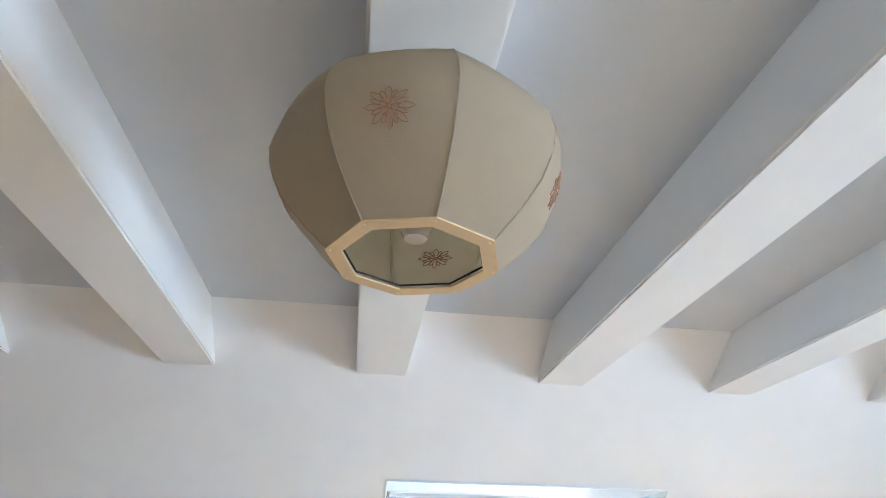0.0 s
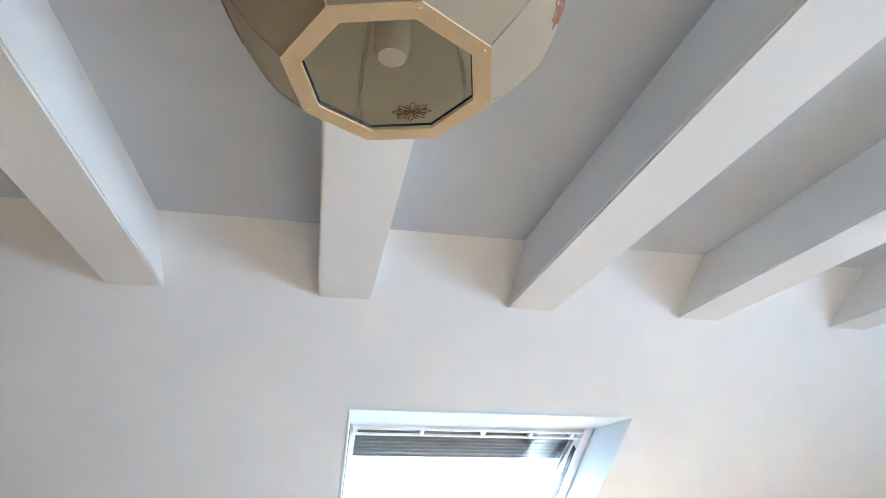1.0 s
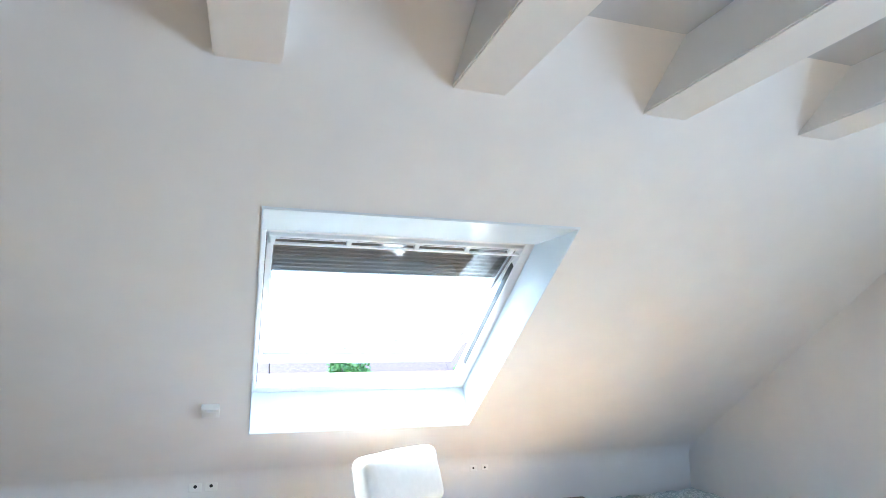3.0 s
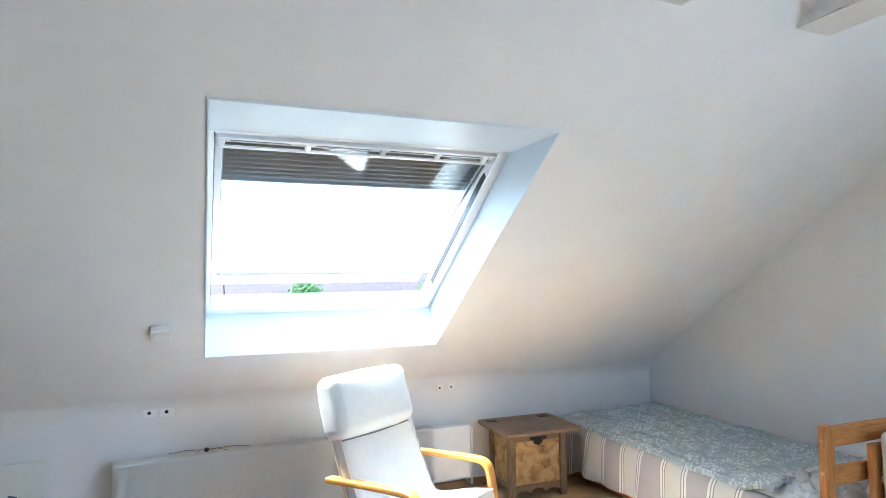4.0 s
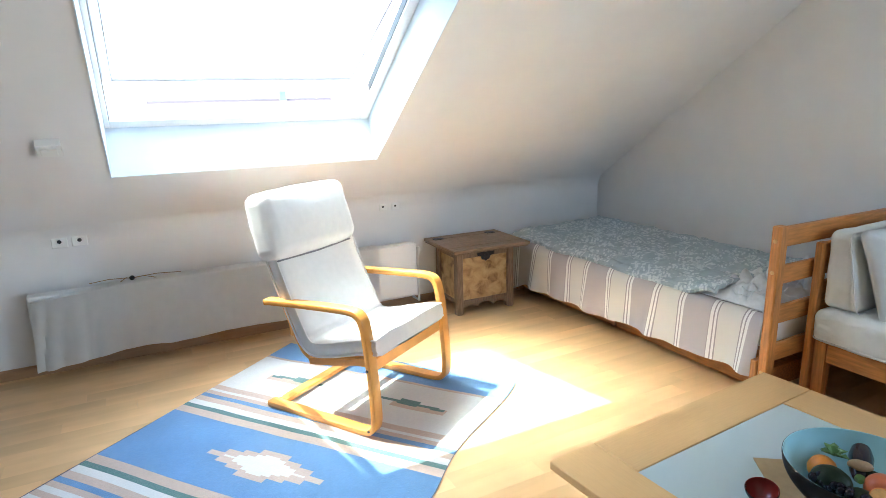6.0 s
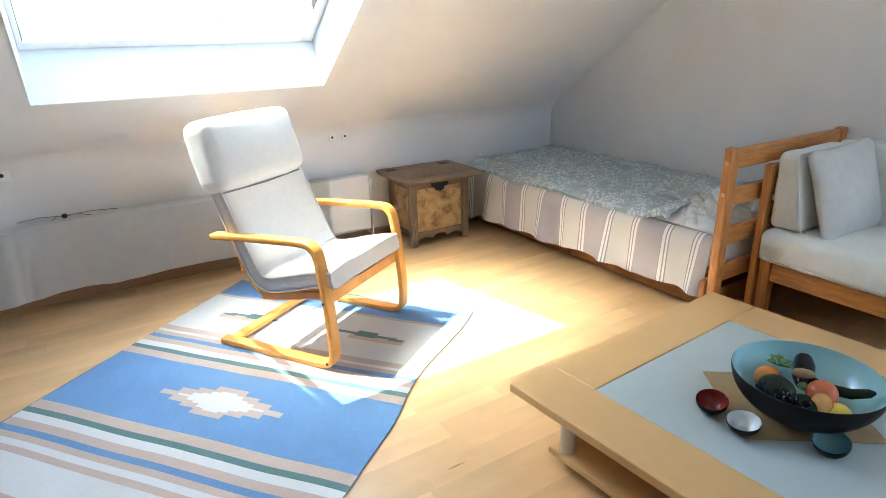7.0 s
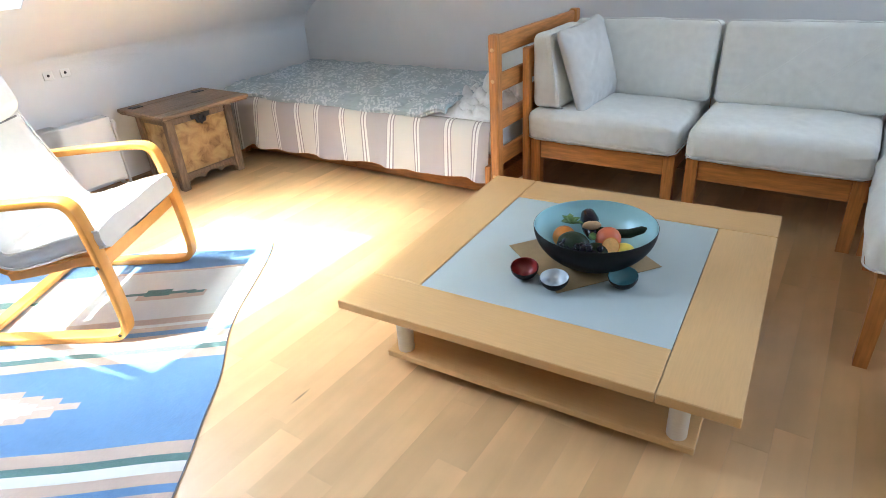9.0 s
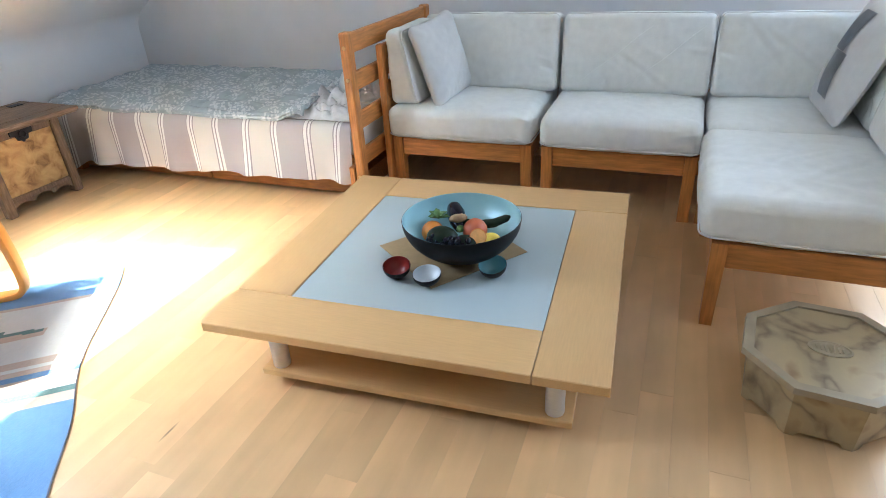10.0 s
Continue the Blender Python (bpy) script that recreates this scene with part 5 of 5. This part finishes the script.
def bowl(m, r, h, inner, label, big=False):
    b8 = thing("bowl", m, label, "bowl", "enamel bowls")
    n = 14
    outer = [(r * (0.25 + 0.75 * math.sin(math.pi / 2 * (i / n) ** 0.9) ** 0.95), h * (i / n) ** 1.2) for i in range(n + 1)]
    t = 0.0035 if big else 0.002
    inn = [(max(x - t, 0.0005), max(z, t * 1.5) if i else t * 1.5) for i, (x, z) in enumerate(outer)]
    part("outside", lathe([(0, 0)] + outer + [(r - t * 0.5, h + 0.0008)], 56 if big else 32), BOWL_OUT, b8, "black enamel outside", True)
    part("inside", lathe([(r - t * 0.5, h + 0.0008)] + inn[::-1] + [(0, t * 1.5)], 56 if big else 32), inner, b8, "", True)
    return b8


BC = Vector((1.826, 2.209, TZ + 0.003))
bowl(pose(BC.x, BC.y, BC.z), 0.205, 0.150, BOWL_IN, "large black enamel bowl, turquoise inside, filled with fruit", True)
bowl(pose(1.640, 2.377, TZ + 0.001, 4, -12, 0), 0.047, 0.045, RED_IN, "small black enamel bowl with deep red inside")
bowl(pose(1.618, 2.258, TZ + 0.003, 0, -8, 0), 0.047, 0.042, WHITE_IN, "small black enamel bowl with white inside")
bowl(pose(1.733, 2.068, TZ + 0.001, -2, -14, 0), 0.047, 0.045, BLUE_IN, "small black enamel bowl with teal inside")


def fruit(name, x, y, z, bmf, material, label, cat, rot=(0, 0, 0)):
    f = thing(name, pose(BC.x + x + 0.010, BC.y + y, BC.z + z - 0.012, *rot), label, cat)
    part("flesh", bmf, material, f, "", True)
    return f


# x away from the camera, y to its left
fruit("orange", -0.02, 0.105, 0.095, ball(0.040, bumpy=0.02), ORANGE, "ripe orange lying in the big bowl", "fruit")
fruit("avocado", -0.07, 0.05, 0.104, ball(0.045, (0, 0, 0), (1, 1.25, 0.9), bumpy=0.03), GREEN_DARK, "dark green rough avocado in the bowl", "fruit")
fruit("avocado", -0.08, -0.035, 0.092, ball(0.040, (0, 0, 0), (1, 1.2, 0.9), bumpy=0.03), GREEN_DARK, "dark green rough avocado in the bowl", "fruit", (0, 0, 25))
ab = thing("aubergine", pose(BC.x + 0.055, BC.y + 0.035, BC.z + 0.108, 0, 0, -62), "glossy dark aubergine lying across the fruit", "vegetable")
part("flesh", tube([(0, 0.09, 0.01), (0, 0.08, 0.01), (0, 0.04, 0.005), (0, -0.02, 0), (0, -0.06, -0.004), (0, -0.072, -0.005)], [0.006, 0.026, 0.033, 0.029, 0.018, 0.004], 18), PURPLE, ab, "", True)
part("stalk", tube([(0, -0.06, -0.004), (0, -0.095, 0.004)], [0.016, 0.006], 8), GREEN, ab)
pc = fruit("peach", 0.0, -0.045, 0.110, ball(0.043, bumpy=0.02), PEACH, "red-orange tomato-like fruit in the bowl", "fruit")
hf = thing("cut_orange", pose(BC.x - 0.058, BC.y - 0.078, BC.z + 0.112, 0, -62, 8), "halved orange showing its cut face", "fruit")
part("peel", lathe([(0, -0.026), (0.018, -0.020), (0.027, -0.005), (0.029, 0.004), (0.026, 0.005)], 24), ORANGE, hf, "", True)
part("cut_face", lathe([(0.026, 0.005), (0.0245, 0.0045), (0, 0.0045)], 24), FLESH, hf)
cu = thing("cucumber", pose(BC.x + 0.06, BC.y - 0.078, BC.z + 0.100, 0, 0, 30), "dark green cucumber lying along the bowl", "vegetable")
part("flesh", tube([(0.005, 0.09, 0.02), (0.004, 0.08, 0.018), (0, 0.04, 0.006), (-0.002, -0.02, 0.005), (0, -0.065, 0.018), (0.002, -0.078, 0.022)], [0.004, 0.014, 0.016, 0.016, 0.013, 0.004], 14), GREEN_DARK, cu, "", True)
fruit("lemon", -0.05, -0.118, 0.108, ball(0.026, (0, 0, 0), (1, 1.3, 1)), LEMON, "small yellow lemon at the bowl's edge", "fruit")
fruit("nut", 0.0, 0.015, 0.150, ball(0.017, (0, 0, 0), (0.9, 1.9, 0.9), bumpy=0.15), NUT, "brown nut-like fruit on top", "fruit", (0, 0, 35))
gr = thing("grapes", pose(BC.x - 0.096, BC.y + 0.005, BC.z + 0.096), "bunch of dark glossy grapes in front", "fruit")
rng = random.Random(4)
for i in range(22):
    part("grape", ball(0.0125, (rng.uniform(-0.014, 0.014), (i - 10.5) * 0.0075, rng.uniform(-0.010, 0.016)), seg=12), PURPLE, gr, "", True)
lf = thing("leafy_stalk", pose(BC.x + 0.025, BC.y + 0.095, BC.z + 0.122), "crumpled green leaf crown among the fruit", "vegetable")
for i in range(11):
    a, l = i * 0.57, 0.028 + 0.010 * (i % 3)
    tip = Vector((math.cos(a) * l, math.sin(a) * l, 0.012 + 0.008 * (i % 2)))
    sd = Vector((-math.sin(a), math.cos(a), 0)) * 0.011
    mid = tip * 0.55 + Vector((0, 0, 0.008))
    b9 = bmesh.new()
    vs = [b9.verts.new(p) for p in (Vector((0, 0, -0.004)), mid + sd, tip, mid - sd)]
    top9 = [b9.verts.new(v.co + Vector((0, 0, 0.0015))) for v in vs]
    b9.faces.new(vs[::-1]), b9.faces.new(top9)
    for q in range(4):
        b9.faces.new((vs[q], vs[(q + 1) % 4], top9[(q + 1) % 4], top9[q]))
    part("leaf", b9, GREEN, lf)

# ---- octagonal stone stool ----
st = thing("stone_stool", pose(1.696, 1.087, 0, 0, 0, -6.2), "low octagonal veined stone stool with carved top", "stool")
OC = [(math.cos(radians(22.5 + 45 * k)), math.sin(radians(22.5 + 45 * k))) for k in range(8)]


def octo(r0, z0, r1, z1):
    b10 = bmesh.new()
    lo, hi = [b10.verts.new((x * r0, y * r0, z0)) for x, y in OC], [b10.verts.new((x * r1, y * r1, z1)) for x, y in OC]
    b10.faces.new(lo[::-1]), b10.faces.new(hi)
    for i in range(8):
        b10.faces.new((lo[i], lo[(i + 1) % 8], hi[(i + 1) % 8], hi[i]))
    return b10


for k in range(8):
    # eight wall slabs, hollowed at the foot between their corners
    p0, p1 = Vector((*OC[k], 0)), Vector((*OC[(k + 1) % 8], 0))
    bmw = bmesh.new()
    outer_r, inner_r = 0.207, 0.175
    foot = [(0.0, 0.0), (0.14, 0.0), (0.2, 0.016), (0.8, 0.016), (0.86, 0.0), (1.0, 0.0), (1.0, 0.1598), (0.0, 0.1598)]
    fo = [bmw.verts.new((p0.lerp(p1, s) * outer_r * (1 + 0.05 * z / 0.16)).xy.to_3d() + Vector((0, 0, z))) for s, z in foot]
    fi = [bmw.verts.new((p0.lerp(p1, s) * inner_r).xy.to_3d() + Vector((0, 0, z))) for s, z in foot]
    bmw.faces.new(fo), bmw.faces.new(fi[::-1])
    for i in range(8):
        bmw.faces.new((fo[i], fo[(i + 1) % 8], fi[(i + 1) % 8], fi[i]))
    part("side_slab", bmw, STONE, st)
    q = [p0 * 0.2355, p1 * 0.2355, p1 * 0.204, p0 * 0.204]
    bmr = bmesh.new()
    lo, hi = [bmr.verts.new((p.x, p.y, 0.160)) for p in q], [bmr.verts.new((p.x * (0.99 if i < 2 else 1), p.y * (0.99 if i < 2 else 1), 0.1785)) for i, p in enumerate(q)]
    bmr.faces.new(lo[::-1]), bmr.faces.new(hi)
    for i in range(4):
        bmr.faces.new((lo[i], lo[(i + 1) % 4], hi[(i + 1) % 4], hi[i]))
    part("rim", bmr, STONE_RIM, st, "pale stone rim")
part("top", octo(0.203, 0.161, 0.203, 0.1725), STONE, st)
med = bmesh.new()
lathe([(0, 0.1725), (0.056, 0.1725), (0.056, 0.1755), (0.050, 0.1765), (0.046, 0.1745), (0, 0.1745)], 32, med)
for v in med.verts:
    v.co.x *= 0.62
part("medallion", med, STONE_RIM, st, "carved grey oval medallion")
for i in range(7):
    y = -0.032 + i * 0.0107
    part("carving", tube([(-0.018 * math.cos(y * 30), y, 0.175), (0, y + 0.004, 0.177), (0.018 * math.cos(y * 30), y, 0.175)], 0.002, 5), STONE_RIM, st)

# ---- floor strips ----
random.seed(5)
PW = 0.0945
strips = {}


def strip_mesh(length):
    if length not in strips:
        b11 = box(0, length - 0.0003, 0.00005, PW - 0.00005, -0.006, 0.0, 0.0)
        for v in b11.verts:
            if v.co.z > -0.001:
                v.co.x += 0.00008 if v.co.x < length / 2 else -0.00008
                v.co.y += 0.00008 if v.co.y < PW / 2 else -0.00008
        me = bpy.data.meshes.new("floor_strip")
        b11.to_mesh(me)
        b11.free()
        me.materials.append(FLOOR)
        strips[length] = me
    return strips[length]


LENGTHS = (0.62, 0.78, 0.94, 1.10)
far_bm = bmesh.new()
y = YB
while y < YK:
    x = XL + random.uniform(-0.9, 0)
    while x < XG:
        l = random.choice(LENGTHS)
        if x + l > -1.0 and 0.9 < y < YK and x < 3.4:
            o = new("floor_strip", strip_mesh(l))
            o.location, o.parent = (x, y, 0), floor
        else:
            box(x, x + l - 0.001, y + 0.0003, y + PW - 0.0003, -0.006, 0.0, 0, far_bm)
        x += l
    y += PW
rest = part("floor_strips_far", far_bm, FLOOR, floor)
rest["kind"] = "stuff"
